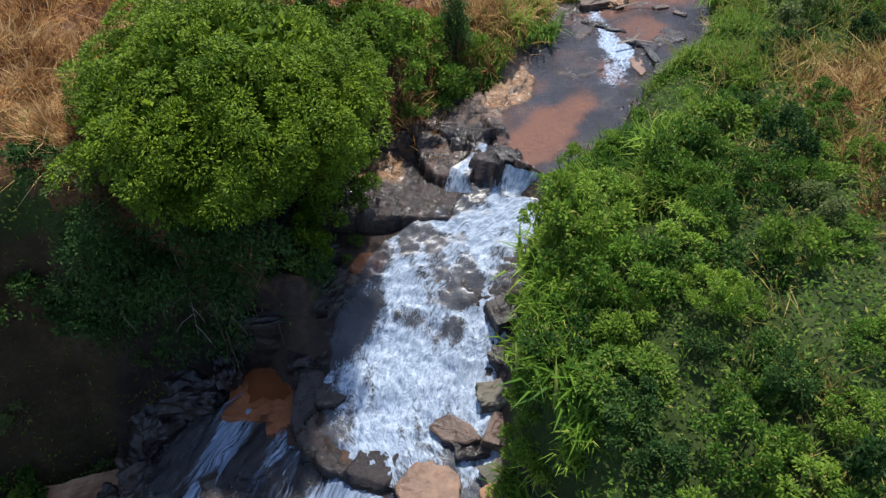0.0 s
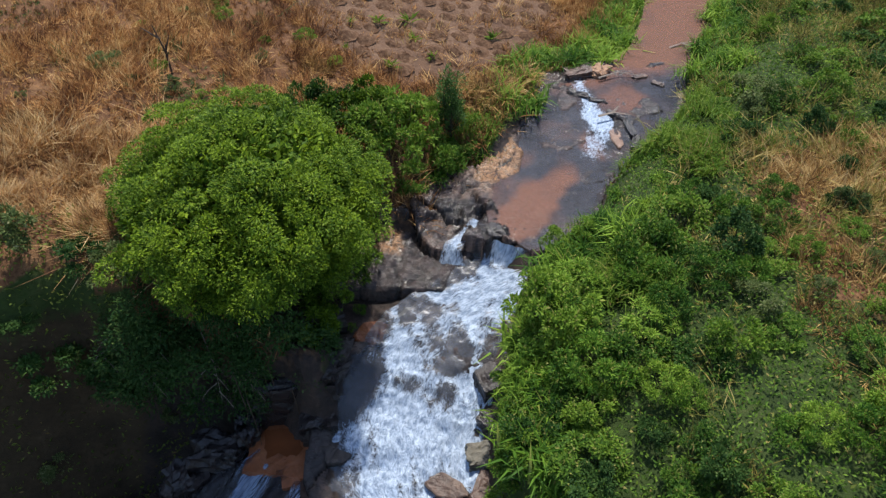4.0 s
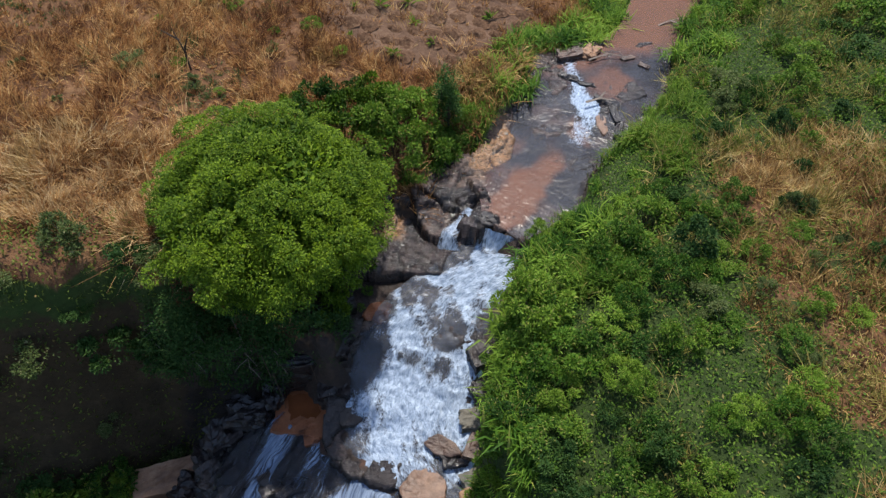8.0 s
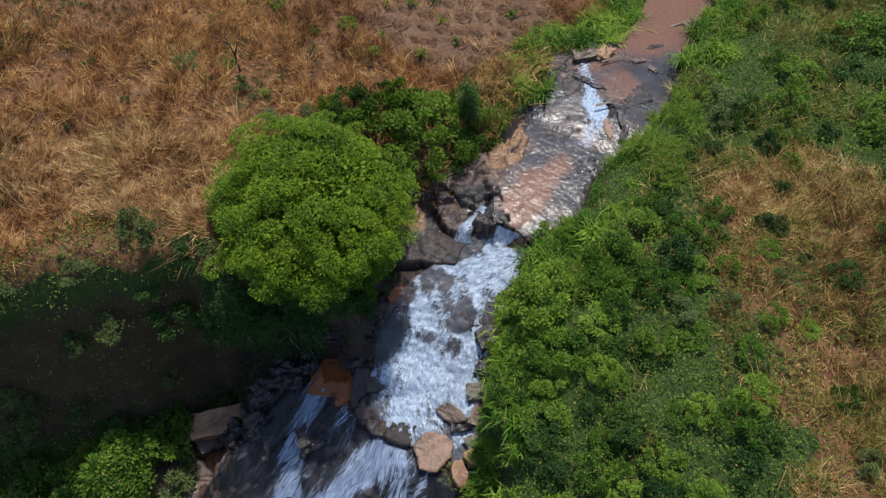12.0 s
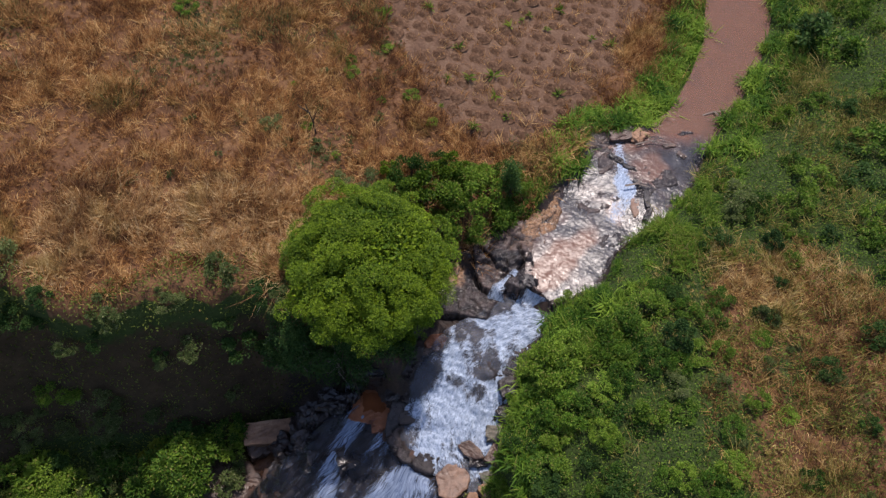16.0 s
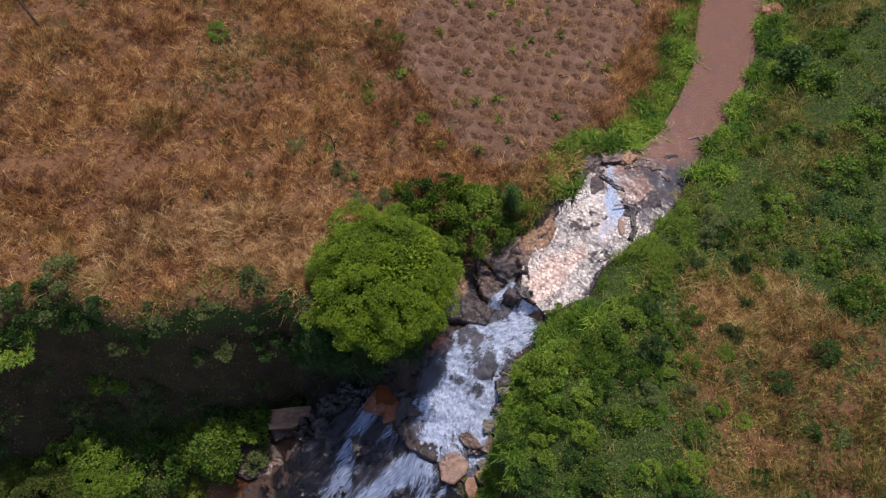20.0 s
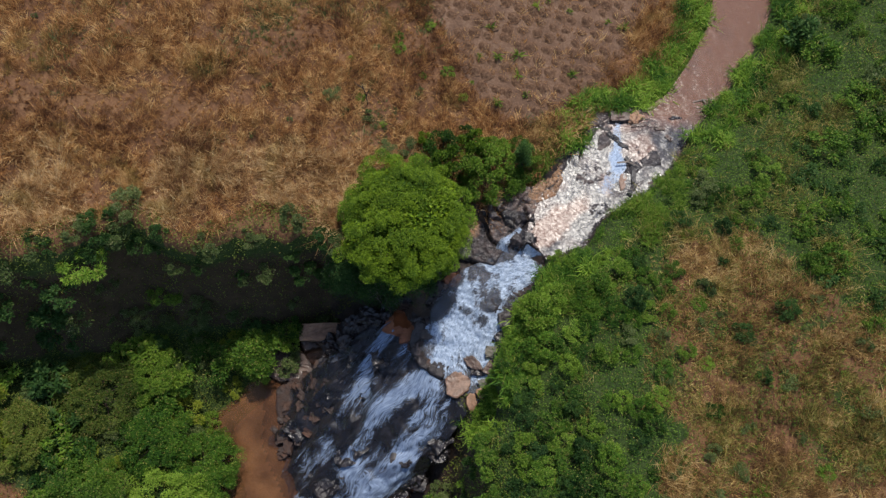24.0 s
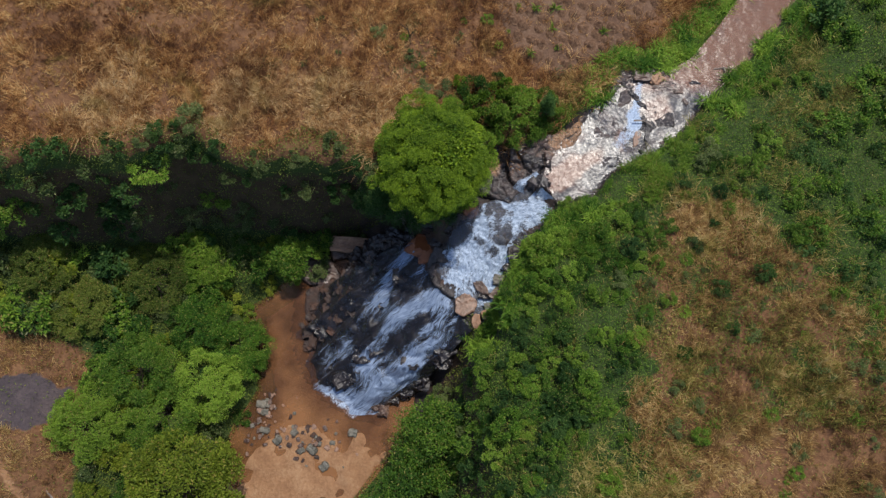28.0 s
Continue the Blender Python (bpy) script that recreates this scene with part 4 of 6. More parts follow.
# gorge: the fallen slab, the stepped face's blocks, stones on the sand
rock("fallen_slab", (-10.8, 10.6, -8.2), (3.2, 1.3, 1.3), 16, ROCK_TAN, "large fallen block of pale tan rock by the pool", 61, (12, 0), 0.12, 0.1)
rock("fallen_slab", (-11.6, 9.9, -9.0), (1.4, 1.3, 0.8), 35, ROCK_BROWN, "broken brown block beside the pool", 62, (10, 5), 0.2, 0.14)
for i in range(18):
    a, b = rng.random(), 0.15 + 0.8 * rng.random()
    p = (1 - b) * np.array([np.interp(a, pos, rim[:, 0]), np.interp(a, pos, rim[:, 1])]) + b * np.array([np.interp(a, pos, foot[:, 0]), np.interp(a, pos, foot[:, 1])])
    s = rng.uniform(0.6, 1.5)
    rock("face_rock", (p[0], p[1], -3.75 * (1 - b) + BASIN_LEVEL * b - 0.1 * s), (s * 1.3, s, s * 0.8), rng.uniform(0, 180), ROCK_DARK,
         "black wet rock jutting from the fall's face", 70 + i, square=0.3, rough=0.24, group="rocks of the fall's face", cuts=6)
for i in range(70):
    a, b = rng.uniform(0.0, 0.33), rng.uniform(0.5, 1.05)
    p = (1 - b) * np.array([np.interp(a, pos, rim[:, 0]), np.interp(a, pos, rim[:, 1])]) + b * np.array([np.interp(a, pos, foot[:, 0]), np.interp(a, pos, foot[:, 1])])
    s = rng.uniform(0.25, 0.7)
    b = min(b, 1.0)
    rock("rubble", (p[0], p[1], -3.75 * (1 - b) + BASIN_LEVEL * b - 0.02), (s * 1.5, s, s * 0.8), rng.uniform(0, 180), ROCK_RUST,
         "rust-brown broken rock in a heap beside the fall", 110 + i % 9, square=0.25, rough=0.25, group="rubble beside the fall", cuts=4)
stones = [rock_mesh("stone", (1, 1, 0.6), 150 + i, m, 0.4, 0.2, 4) for i, m in enumerate((ROCK_GREY, ROCK_BROWN, ROCK_PINK, ROCK_RUST))]
for i in range(120):
    x, y = rng.normal(-8.3, 1.8), rng.normal(-4.9, 1.0)
    if i > 60:
        x, y = rng.normal(-12.2, 0.6), rng.normal(-4.8, 1.6)
    z = max(float(ground_z(x, y)[0]), BASIN_LEVEL)
    if z > -8.0 or y > -2.3:
        continue
    ob = new("stone", stones[i % 4])
    s = rng.uniform(0.14, 0.45) if i % 12 else rng.uniform(0.5, 0.9)
    ob.matrix_world = pose(x, y, z + 0.08 * s, 0, 0, rng.uniform(0, 360)) @ Matrix.Diagonal((s, s * rng.uniform(0.6, 1), s * 0.8, 1))
    tagged(ob, "worn pale stone lying on wet sand", "stone", "stones by the pool")

for i, (at, size) in enumerate((((-6.9, 11.5, -3.9), (1.6, 1.2, 1.3)), ((-7.8, 10.9, -4.8), (1.5, 1.3, 1.6)), ((-5.9, 12.1, -3.6), (1.3, 0.9, 1.2)), ((-8.6, 10.4, -6.0), (1.6, 1.2, 1.6)), ((-9.6, 9.6, -7.4), (1.7, 1.3, 1.6)),
                                ((-3.2, 0.4, -9.2), (1.2, 1.0, 1.0)), ((-2.4, 1.3, -8.9), (1.3, 1.1, 1.2)), ((-1.5, 2.6, -8.0), (1.4, 1.2, 1.4)), ((-0.4, 4.2, -6.6), (1.3, 1.4, 1.6)), ((-4.3, -0.7, -9.25), (0.9, 0.8, 0.7)), ((-3.5, -0.9, -9.2), (0.8, 0.9, 0.8)))):
    rock("boulder", at, size, 37 * i, ROCK_BROWN if i in (9, 10) else ROCK_DARK, "dark wet boulder at the edge of the main fall" if i < 9 else "brown boulder at the foot of the main fall", 300 + i, square=0.4, rough=0.24)

# red puddle on its ledge
def puddle(corners, z, seed):
    """Still water in a hollow of the rock: an angular outline with uneven edges."""
    r = np.random.default_rng(seed)
    out = []
    for a, b in zip(corners, corners[1:] + corners[:1]):
        for k in range(6):
            p = np.array(a) + (np.array(b) - np.array(a)) * k / 6
            out.append((*(p + r.normal(size=2) * 0.05), z))
    bm = bmesh.new()
    bm.faces.new([bm.verts.new(p) for p in out])
    bmesh.ops.recalc_face_normals(bm, faces=bm.faces[:])
    me = bpy.data.meshes.new("puddle")
    bm.to_mesh(me)
    bm.free()
    me.materials.append(WATER_PUDDLE)
    put_uv(me, np.array([(p.co.x, p.co.y) for p in me.vertices]))
    tagged(new("puddle", me), "rust-red puddle on a rock ledge", "puddle", kind="structure")


rock("rock_ledge", (-4.7, 11.55, -3.95), (2.3, 2.0, 0.7), -8, ROCK_RED, "rust-red ledge holding a puddle beside the fall", 65, square=0.12, rough=0.06)
puddle([(-5.5, 12.2), (-4.25, 12.2), (-4.15, 11.3), (-5.2, 11.2)], -3.57, 1)
puddle([(-4.6, 10.95), (-3.85, 10.95), (-3.85, 10.35), (-4.3, 10.5)], -3.62, 2)
rock("rock_ledge", (-4.15, 10.7, -3.9), (1.1, 0.9, 0.55), 12, ROCK_RED, "small rust-red ledge at the fall's rim", 66, square=0.15, rough=0.06)


# ---- plants ----
def leaves(points, out, length, width, droop=0.3, spread_=0.8, seed=0, flat=0.0):
    """Rhombic leaves at points, each leaning along its direction out. Arrays in, verts and quads out."""
    r = np.random.default_rng(seed)
    n = len(points)
    d = out + spread_ * r.normal(size=(n, 3))
    d[:, 2] *= 1 - flat
    d[:, 2] -= droop * r.random(n)
    d /= np.linalg.norm(d, axis=1)[:, None] + 1e-9
    up = r.normal(size=(n, 3)) * 0.5 + np.array([0, 0, 1.0])
    side = np.cross(d, up)
    side /= np.linalg.norm(side, axis=1)[:, None] + 1e-9
    face = np.cross(side, d)
    L = (length * r.uniform(0.6, 1.3, n))[:, None]
    W = (width * r.uniform(0.7, 1.3, n))[:, None]
    mid = points + d * L * 0.45 + face * L * 0.06
    v = np.stack([points, mid + side * W / 2, points + d * L - face * L * 0.1 * droop, mid - side * W / 2], 1).reshape(-1, 3)
    return v, np.arange(4 * n).reshape(n, 4)


def blades(points, length, width, lean, seed=0):
    """Grass blades, bent once: arrays in, verts and triangles-in-quads out."""
    r = np.random.default_rng(seed)
    n = len(points)
    a = r.uniform(0, 2 * np.pi, n)
    k = lean * r.uniform(0.3, 1.3, n)
    L = np.asarray(length) * r.uniform(0.55, 1.2, n)
    out = np.stack([np.cos(a), np.sin(a), 0 * a], -1)
    side = np.stack([-np.sin(a), np.cos(a), 0 * a], -1) * (width * r.uniform(0.6, 1.3, n))[:, None] / 2
    knee = points + out * (L * 0.45 * np.sin(k * 0.6))[:, None] + np.array([0, 0, 1.0]) * (L * 0.55 * np.cos(k * 0.6))[:, None]
    tip = knee + out * (L * 0.55 * np.sin(np.minimum(k * 1.6, 2.4)))[:, None] + np.array([0, 0, 1.0]) * (L * 0.5 * np.cos(np.minimum(k * 1.6, 2.4)))[:, None]
    v = np.stack([points - side * 0.7, points + side * 0.7, knee + side, tip, knee - side], 1).reshape(-1, 3)
    b = 5 * np.arange(n)[:, None]
    return v, np.concatenate([b + np.array([0, 1, 2, 4]), b + np.array([4, 2, 3, 3])], 1).reshape(-1, 4)


def tri_blades(points, length, width, lean, seed=0):
    v, f = blades(points, length, width, lean, seed)
    n = len(points)
    b = 5 * np.arange(n)[:, None]
    return v, np.concatenate([b + np.array([0, 1, 2]), b + np.array([0, 2, 4]), b + np.array([4, 2, 3])], 1).reshape(-1, 3)


def stem_mesh(name, limbs, material, sides=6):
    """Tapered limbs, each a list of (point, radius)."""
    vs, fs = [], []
    for limb in limbs:
        base = len(vs)
        for j, (p, rad) in enumerate(limb):
            for a in range(sides):
                t = 2 * math.pi * a / sides
                vs.append((p[0] + rad * math.cos(t), p[1] + rad * math.sin(t), p[2] + 0.25 * rad * math.sin(t + j)))
        for j in range(len(limb) - 1):
            for a in range(sides):
                q = base + j * sides
                fs.append((q + a, q + (a + 1) % sides, q + sides + (a + 1) % sides, q + sides + a))
    return mesh_from(name, vs, fs, material, True)


def crown_points(n, lobes, seed, shell=0.55):
    """Points in the outer part of many lobes (centre, radii), with their outward directions."""
    r = np.random.default_rng(seed)
    pick = r.integers(0, len(lobes), n)
    c = np.array([l[0] for l in lobes])[pick]
    rad = np.array([l[1] for l in lobes])[pick]
    d = r.normal(size=(n, 3))
    d /= np.linalg.norm(d, axis=1)[:, None]
    d[:, 2] = np.where(d[:, 2] < -0.35, -d[:, 2], d[:, 2])
    k = (shell + (1 - shell) * r.random(n))[:, None]
    return c + d * rad * k, d


def lobes_for(width, height, count, seed, base=0.35, size=0.32):
    """Clumps over a dome: an uneven outline with gaps."""
    r = np.random.default_rng(seed)
    out = []
    for i in range(count):
        a, e = r.uniform(0, 2 * np.pi), np.arcsin(r.uniform(-0.1, 1.0))
        k = r.uniform(0.62, 0.95)
        c = np.array([np.cos(a) * np.cos(e) * width / 2 * k, np.sin(a) * np.cos(e) * width / 2 * k, height * (base + (1 - base) * np.sin(e) * k)])
        s = r.uniform(0.7, 1.25) * size
        out.append((c, np.array([width * s * 0.5, width * s * 0.5, height * s * 0.42])))
    out.append((np.array([0, 0, height * base]), np.array([width * 0.42, width * 0.42, height * 0.44])))
    return out


def bush_variant(seed, n, leaf, slim, material, droop=0.3, count=11, flat=0.0):
    """A bush about 2 m wide and 1.3 m high: some stems and a clumped mass of leaves. The Empty is parked and then copied."""
    lobes = lobes_for(1.9, 1.25, count, seed, 0.35, 0.25)
    p, d = crown_points(n, lobes, seed)
    v, f = leaves(p, d, leaf, leaf * slim, droop, 0.75, seed, flat)
    v[:, 2] = np.maximum(v[:, 2], 0.02)
    foliage = mesh_from("foliage", v, f, material)
    limbs = []
    for c, _ in lobes[:5]:
        limbs.append([((0, 0, -0.15), 0.03), (tuple(c * 0.5), 0.02), (tuple(c * 0.95), 0.008)])
    return foliage, stem_mesh("stem", limbs, BARK, 5)


def place_plant(kind, variant, at, scale, turn, label, category="bush", group="", stretch=1.0):
    root = new(kind)
    root.matrix_world = pose(*at, 0, 0, turn) @ Matrix.Diagonal((scale, scale, scale * stretch, 1))
    child("foliage", variant[0], root)
    child("stem", variant[1], root)
    return tagged(root, label, category, group)


BUSHES = [bush_variant(20 + i, 2600, 0.115 if i % 2 else 0.135, 0.42 if i % 2 else 0.26, LEAF_BUSH if i % 2 else LEAF_BANK, 0.5, 17) for i in range(5)]
DARKS = [bush_variant(30 + i, 2300, 0.125, 0.45, LEAF_DARK) for i in range(3)]
GREYS = [bush_variant(40 + i, 2000, 0.125, 0.33, LEAF_GREY, 0.7) for i in range(3)]
GOLDS = [bush_variant(50 + i, 2300, 0.125, 0.4, LEAF_GOLD) for i in range(2)]
UNDER = [bush_variant(55 + i, 2600, 0.115, 0.42, LEAF_TREE, 0.6) for i in range(2)]

GREENS = [BUSHES[1], BUSHES[3], GREYS[0]]
REEDS = []
for i in range(4):
    r = np.random.default_rng(60 + i)
    p = np.zeros((190, 3))
    p[:, :2] = r.normal(size=(190, 2)) * 0.22
    REEDS.append(mesh_from("grass_tuft", *tri_blades(p, 0.75, 0.045, 1.25, 60 + i), LEAF_BANK))


def scatter(x0, x1, y0, y1, step, seed):
    r = np.random.default_rng(seed)
    x, y = np.meshgrid(np.arange(x0, x1, step), np.arange(y0, y1, step))
    x = (x + r.uniform(-0.5, 0.5, x.shape) * step).ravel()
    y = (y + r.uniform(-0.5, 0.5, y.shape) * step).ravel()
    return x, y, ground(x, y), r


class Thicket:
    """Plants too many or too far to tell apart, gathered into one mesh for each material."""

    def __init__(self):
        self.parts = {}

    def add(self, variant, m):
        me = variant[0]
        n = len(me.vertices)
        co = np.empty(n * 3, dtype=np.float32)
        me.vertices.foreach_get("co", co)
        co = co.reshape(-1, 4, 3)[::3]
        co = (co + 0.55 * (co - co.mean(1, keepdims=True))).reshape(-1, 3)
        a = np.array(m)
        self.parts.setdefault(me.materials[0].name, (me.materials[0], []))[1].append(co @ a[:3, :3].T + a[:3, 3])

    def build(self, label):
        for material, chunks in self.parts.values():
            v = np.concatenate(chunks)
            tagged(new("thicket", mesh_from("thicket", v, np.arange(len(v)).reshape(-1, 4), material)), label, "bushes", kind="stuff")


far_bank = Thicket()
# bushes of the right-hand bank
x, y, g, r = scatter(2, 32, -14, 50, 1.2, 1)
swell = fbm(x * 0.33 + 2, y * 0.33 + 8, 3)
for i in range(len(x)):
    wet = max(g["river"][i], g["cascade"][i])
    if g["side"][i] < 0 or wet > -0.75 or 11 < y[i] < 19 and wet > -0.95 or g["gorge"][i] > 0.45:
        continue
    dry, near = g["dry"][i], g["side"][i] < 8.5 and y[i] < 18 and (x[i] < 10.8 or y[i] > 13)
    wild = x[i] > 9 and y[i] > 16.5 and dry < 0.35
    chance = 0.16 if dry > 0.93 else 0.5 if dry > 0.35 else 0.95 if near else 0.5
    if r.random() > chance:
        continue
    s = r.uniform(0.62, 1.12) * (r.uniform(0.3, 0.7) if dry > 0.35 else 1.0 if near else r.uniform(0.55, 1.15) if wild else 0.78) * (1 + 0.6 * swell[i])
    if wet > -2.2 and y[i] > 15:
        s *= 0.62
    q = r.random()
    deep = x[i] > 14.5 and y[i] > 17
    fresh = near and y[i] > 12.2
    kinds = GREYS if (dry > 0.35 or x[i] > 11.5 and y[i] < 12) and q < 0.5 else BUSHES if near and q < (0.88 if y[i] > 8 else 0.62) else DARKS if near else DARKS if q < (0.36 if deep else 0.25 if wild else 0.2) else GREYS if q > 0.88 else BUSHES
    label = "dense leafy green bush on the bank" if kinds is BUSHES else "dark green bush on the bank" if kinds is DARKS else "dull grey-green bush on the bank"
    at, turn, tall = (x[i], y[i], g["z"][i] - 0.1), r.uniform(0, 360), r.uniform(0.7, 1.35)
    pickv = kinds[int(r.integers(len(kinds)))]
    if kinds is BUSHES and wild:
        pickv = BUSHES[int(r.choice((1, 3)))]
    if kinds is BUSHES and near:
        pickv = BUSHES[int(r.choice((0, 2, 4)))] if r.random() < (0.92 if fresh else 0.5 if y[i] > 9 else 0.25) else BUSHES[int(r.choice((1, 3)))]
    if x[i] < 17 and y[i] < 34 and y[i] > -6:
        place_plant("bush", pickv, at, s, turn, label, group="bushes of the green bank", stretch=tall)
    else:
        far_bank.add(pickv, pose(*at, 0, 0, turn) @ Matrix.Diagonal((s * 1.12, s * 1.12, s * tall, 1)))
far_bank.build("green bushes growing together over the bank")

# leafy plants and long-bladed grass leaning over the cascade's edge
r = np.random.default_rng(71)
for i, yy in enumerate(np.arange(6.4, 17.4, 0.5)):
    ex = float(np.interp(yy, [s[1][1] for s in CASCADE][::-1], [s[1][0] for s in CASCADE][::-1]))
    bx, by = ex + (0.55 if yy < 15.6 else 0.85) + 0.35 * r.random(), yy + 0.15 * r.normal()
    place_plant("bush", BUSHES[i % 5], (bx, by, float(ground_z(bx, by)[0]) - 0.1), r.uniform(0.5, 0.72), r.uniform(0, 360), "leafy bright green plant leaning over the cascade", group="plants along the cascade", stretch=r.uniform(0.9, 1.4))
for i in range(46):
    yy = r.uniform(5.0, 16.4)
    ex = float(np.interp(yy, [s[1][1] for s in CASCADE][::-1], [s[1][0] for s in CASCADE][::-1]))
    bx = ex + 0.55 + abs(r.normal()) * 0.9
    s = r.uniform(0.6, 1.05)
    ob = new("grass_tuft", REEDS[i % 4])
    ob.matrix_world = pose(bx, yy, float(ground_z(bx, yy)[0]) - 0.05, r.uniform(-12, 12), r.uniform(-28, 0), r.uniform(0, 360)) @ Matrix.Diagonal((s, s, s * 1.15, 1))
    tagged(ob, "tall bright green grass with long arching blades", "grass", "long grass along the cascade")
# dark round bushes standing apart on the dry slope
for i, (bx, by, sc) in enumerate(((10.9, 17.1, 0.62), (12.7, 16.6, 0.52), (10.9, 14.5, 0.55), (15.2, 14.3, 0.7), (9.2, 19.2, 0.6), (13.6, 18.4, 0.5), (12.2, 12.4, 0.6), (16.6, 12.0, 0.5), (14.2, 9.4, 0.55), (17.5, 16.2, 0.75), (19.0, 19.4, 0.8))):
    place_plant("bush", DARKS[i % 3] if i % 2 else BUSHES[1 + 2 * (i % 4 // 2)], (bx, by, float(ground_z(bx, by)[0]) - 0.05), sc, 63 * i, "round green bush standing apart in dry grass", group="bushes of the dry slope", stretch=1.15)

# tall grass tufts along the water
x, y, g, r = scatter(-3, 26, 4, 60, 1.0, 2)
for i in range(len(x)):
    near = max(g["river"][i], g["cascade"][i])
    if not -2.4 < near < (-0.12 if g["side"][i] > 0 and y[i] > 17 else -1.2 if y[i] < 12 else -0.35) or g["gorge"][i] > 0.1 or g["fall"][i] > 0.6 and g["side"][i] < 0:
        continue
    if g["side"][i] < 0 and y[i] < 25.2:
        continue
    ob = new("grass_tuft", REEDS[int(r.integers(4))])
    s = r.uniform(0.7, 1.2) * (0.62 if 17 < y[i] < 27 and g["side"][i] > 0 else 1.25)
    ob.matrix_world = pose(x[i], y[i], g["z"][i] - 0.05, 0, 0, r.uniform(0, 360)) @ Matrix.Diagonal((s, s, s, 1))
    tagged(ob, "tall bright green grass tuft at the water's edge", "grass", "grass tufts along the stream")

# low leafy cover and grass: what nobody could count
def cover(name, x, y, z, make, material, label):
    v, f = make(np.stack([x, y, z], -1))
    return tagged(new(name, mesh_from(name, v, f, material)), label, "grass", kind="stuff")


def sample(n, x0, x1, y0, y1, weight, seed):
    r = np.random.default_rng(seed)
    x, y = r.uniform(x0, x1, n), r.uniform(y0, y1, n)
    g = ground(x, y)
    keep = r.random(n) < weight(x, y, g)
    return x[keep], y[keep], g["z"][keep]


def land_only(g):
    return (np.maximum(g["river"], g["cascade"]) < -0.25) & (g["rock"] < 0.5)


cover("undergrowth", *sample(300000, 2, 32, -15, 48, lambda x, y, g: land_only(g) * (g["side"] > 0) * (1 - 0.72 * g["dry"] - 0.22 * (g["dry"] > 0.93)) * (g["gorge"] < 0.8) * 0.75 , 11),
      lambda p: leaves(p + np.array([0, 0, 1.0]) * np.random.default_rng(5).uniform(0, 0.45, len(p))[:, None], np.tile((0, 0, 0.5), (len(p), 1)), 0.14, 0.055, 0.3, 0.8, 12),
      LEAF_UNDER, "low green leafy undergrowth on the bank")
def tussocks(p, per, length, width, seed):
    """Tufts of long blades, each tuft laid over to one side."""
    r = np.random.default_rng(seed)
    n = len(p)
    a = r.uniform(0, 2 * np.pi, n) * 0.55 + 3.0 * fbm(p[:, 0] * 0.35, p[:, 1] * 0.35)
    lay = r.uniform(0.15, 1.1, n)
    lump = np.clip(0.85 + 1.8 * fbm(p[:, 0] * 0.8 + 3, p[:, 1] * 0.8, 3), 0.35, 1.6)
    d = np.stack([np.cos(a) * lay, np.sin(a) * lay, np.full(n, 0.75)], -1)
    big = r.uniform(0.55, 1.2, n) * np.where(r.random(n) < 0.12, 1.5, 1.0) * lump
    pts = np.repeat(p, per, 0)
    pts[:, :2] += r.normal(size=(n * per, 2)) * 0.15 * np.repeat(big, per)[:, None]
    v, f = leaves(pts, np.repeat(d, per, 0), length * np.repeat(big, per), width, 0.35, 0.42, seed)
    return v, f


cover("dry_grass", *sample(66000, -46, 14, 2, 50, lambda x, y, g: land_only(g) * (g["side"] < 0) * (g["dry"] > 0.3) * (g["rim"] < -0.35) * (1 - 0.95 * g["field"]) * np.clip(0.8 + 1.2 * fbm(x * 0.8 + 3, y * 0.8, 3), 0.58, 1), 13),
      lambda p: tussocks(p, 14, 0.6, 0.028, 14), GRASS_DRY, "long dry brown grass, bent and matted in tussocks")
cover("dry_grass", *sample(14000, -30, -4, 9, 27, lambda x, y, g: land_only(g) * (g["side"] < -3) * (g["rim"] < -0.5) * smooth01(-7.5, -3.5, g["rim"]) * np.clip(0.2 + 2.2 * fbm(x * 0.3 + 1, y * 0.3, 3), 0, 1), 27),
      lambda p: tussocks(p, 20, 0.85, 0.024, 28), GRASS_PALE, "pale straw laid over in thick tussocks above the gorge")
cover("dry_grass", *sample(4000, -46, -20, -18, -2, lambda x, y, g: (g["clearing"] > 0.3) * (g["burnt"] < 0.3) * (g["sand"] < 0.4) * 0.9, 19),
      lambda p: tussocks(p, 16, 0.5, 0.028, 20), GRASS_GOLD, "short dry grass in a clearing")
cover("dry_grass", *sample(25000, 8, 34, -16, 34, lambda x, y, g: land_only(g) * (g["side"] > 0) * (g["dry"] > 0.2) * np.clip(0.7 + 1.4 * fbm(x * 0.8 + 3, y * 0.8, 3), 0.3, 1), 15),
      lambda p: tussocks(p, 14, 0.58, 0.028, 16), GRASS_GOLD, "straw-yellow dry grass on the bank")
cover("green_grass", *sample(160000, -4, 26, 22, 60, lambda x, y, g: land_only(g) * (g["side"] < 0) * (g["side"] > -4.6) * (1 - g["field"]) * 0.9, 17),
      lambda p: tri_blades(p, 0.6, 0.04, 1.2, 18), GRASS_GREEN, "lush green grass along the stream")

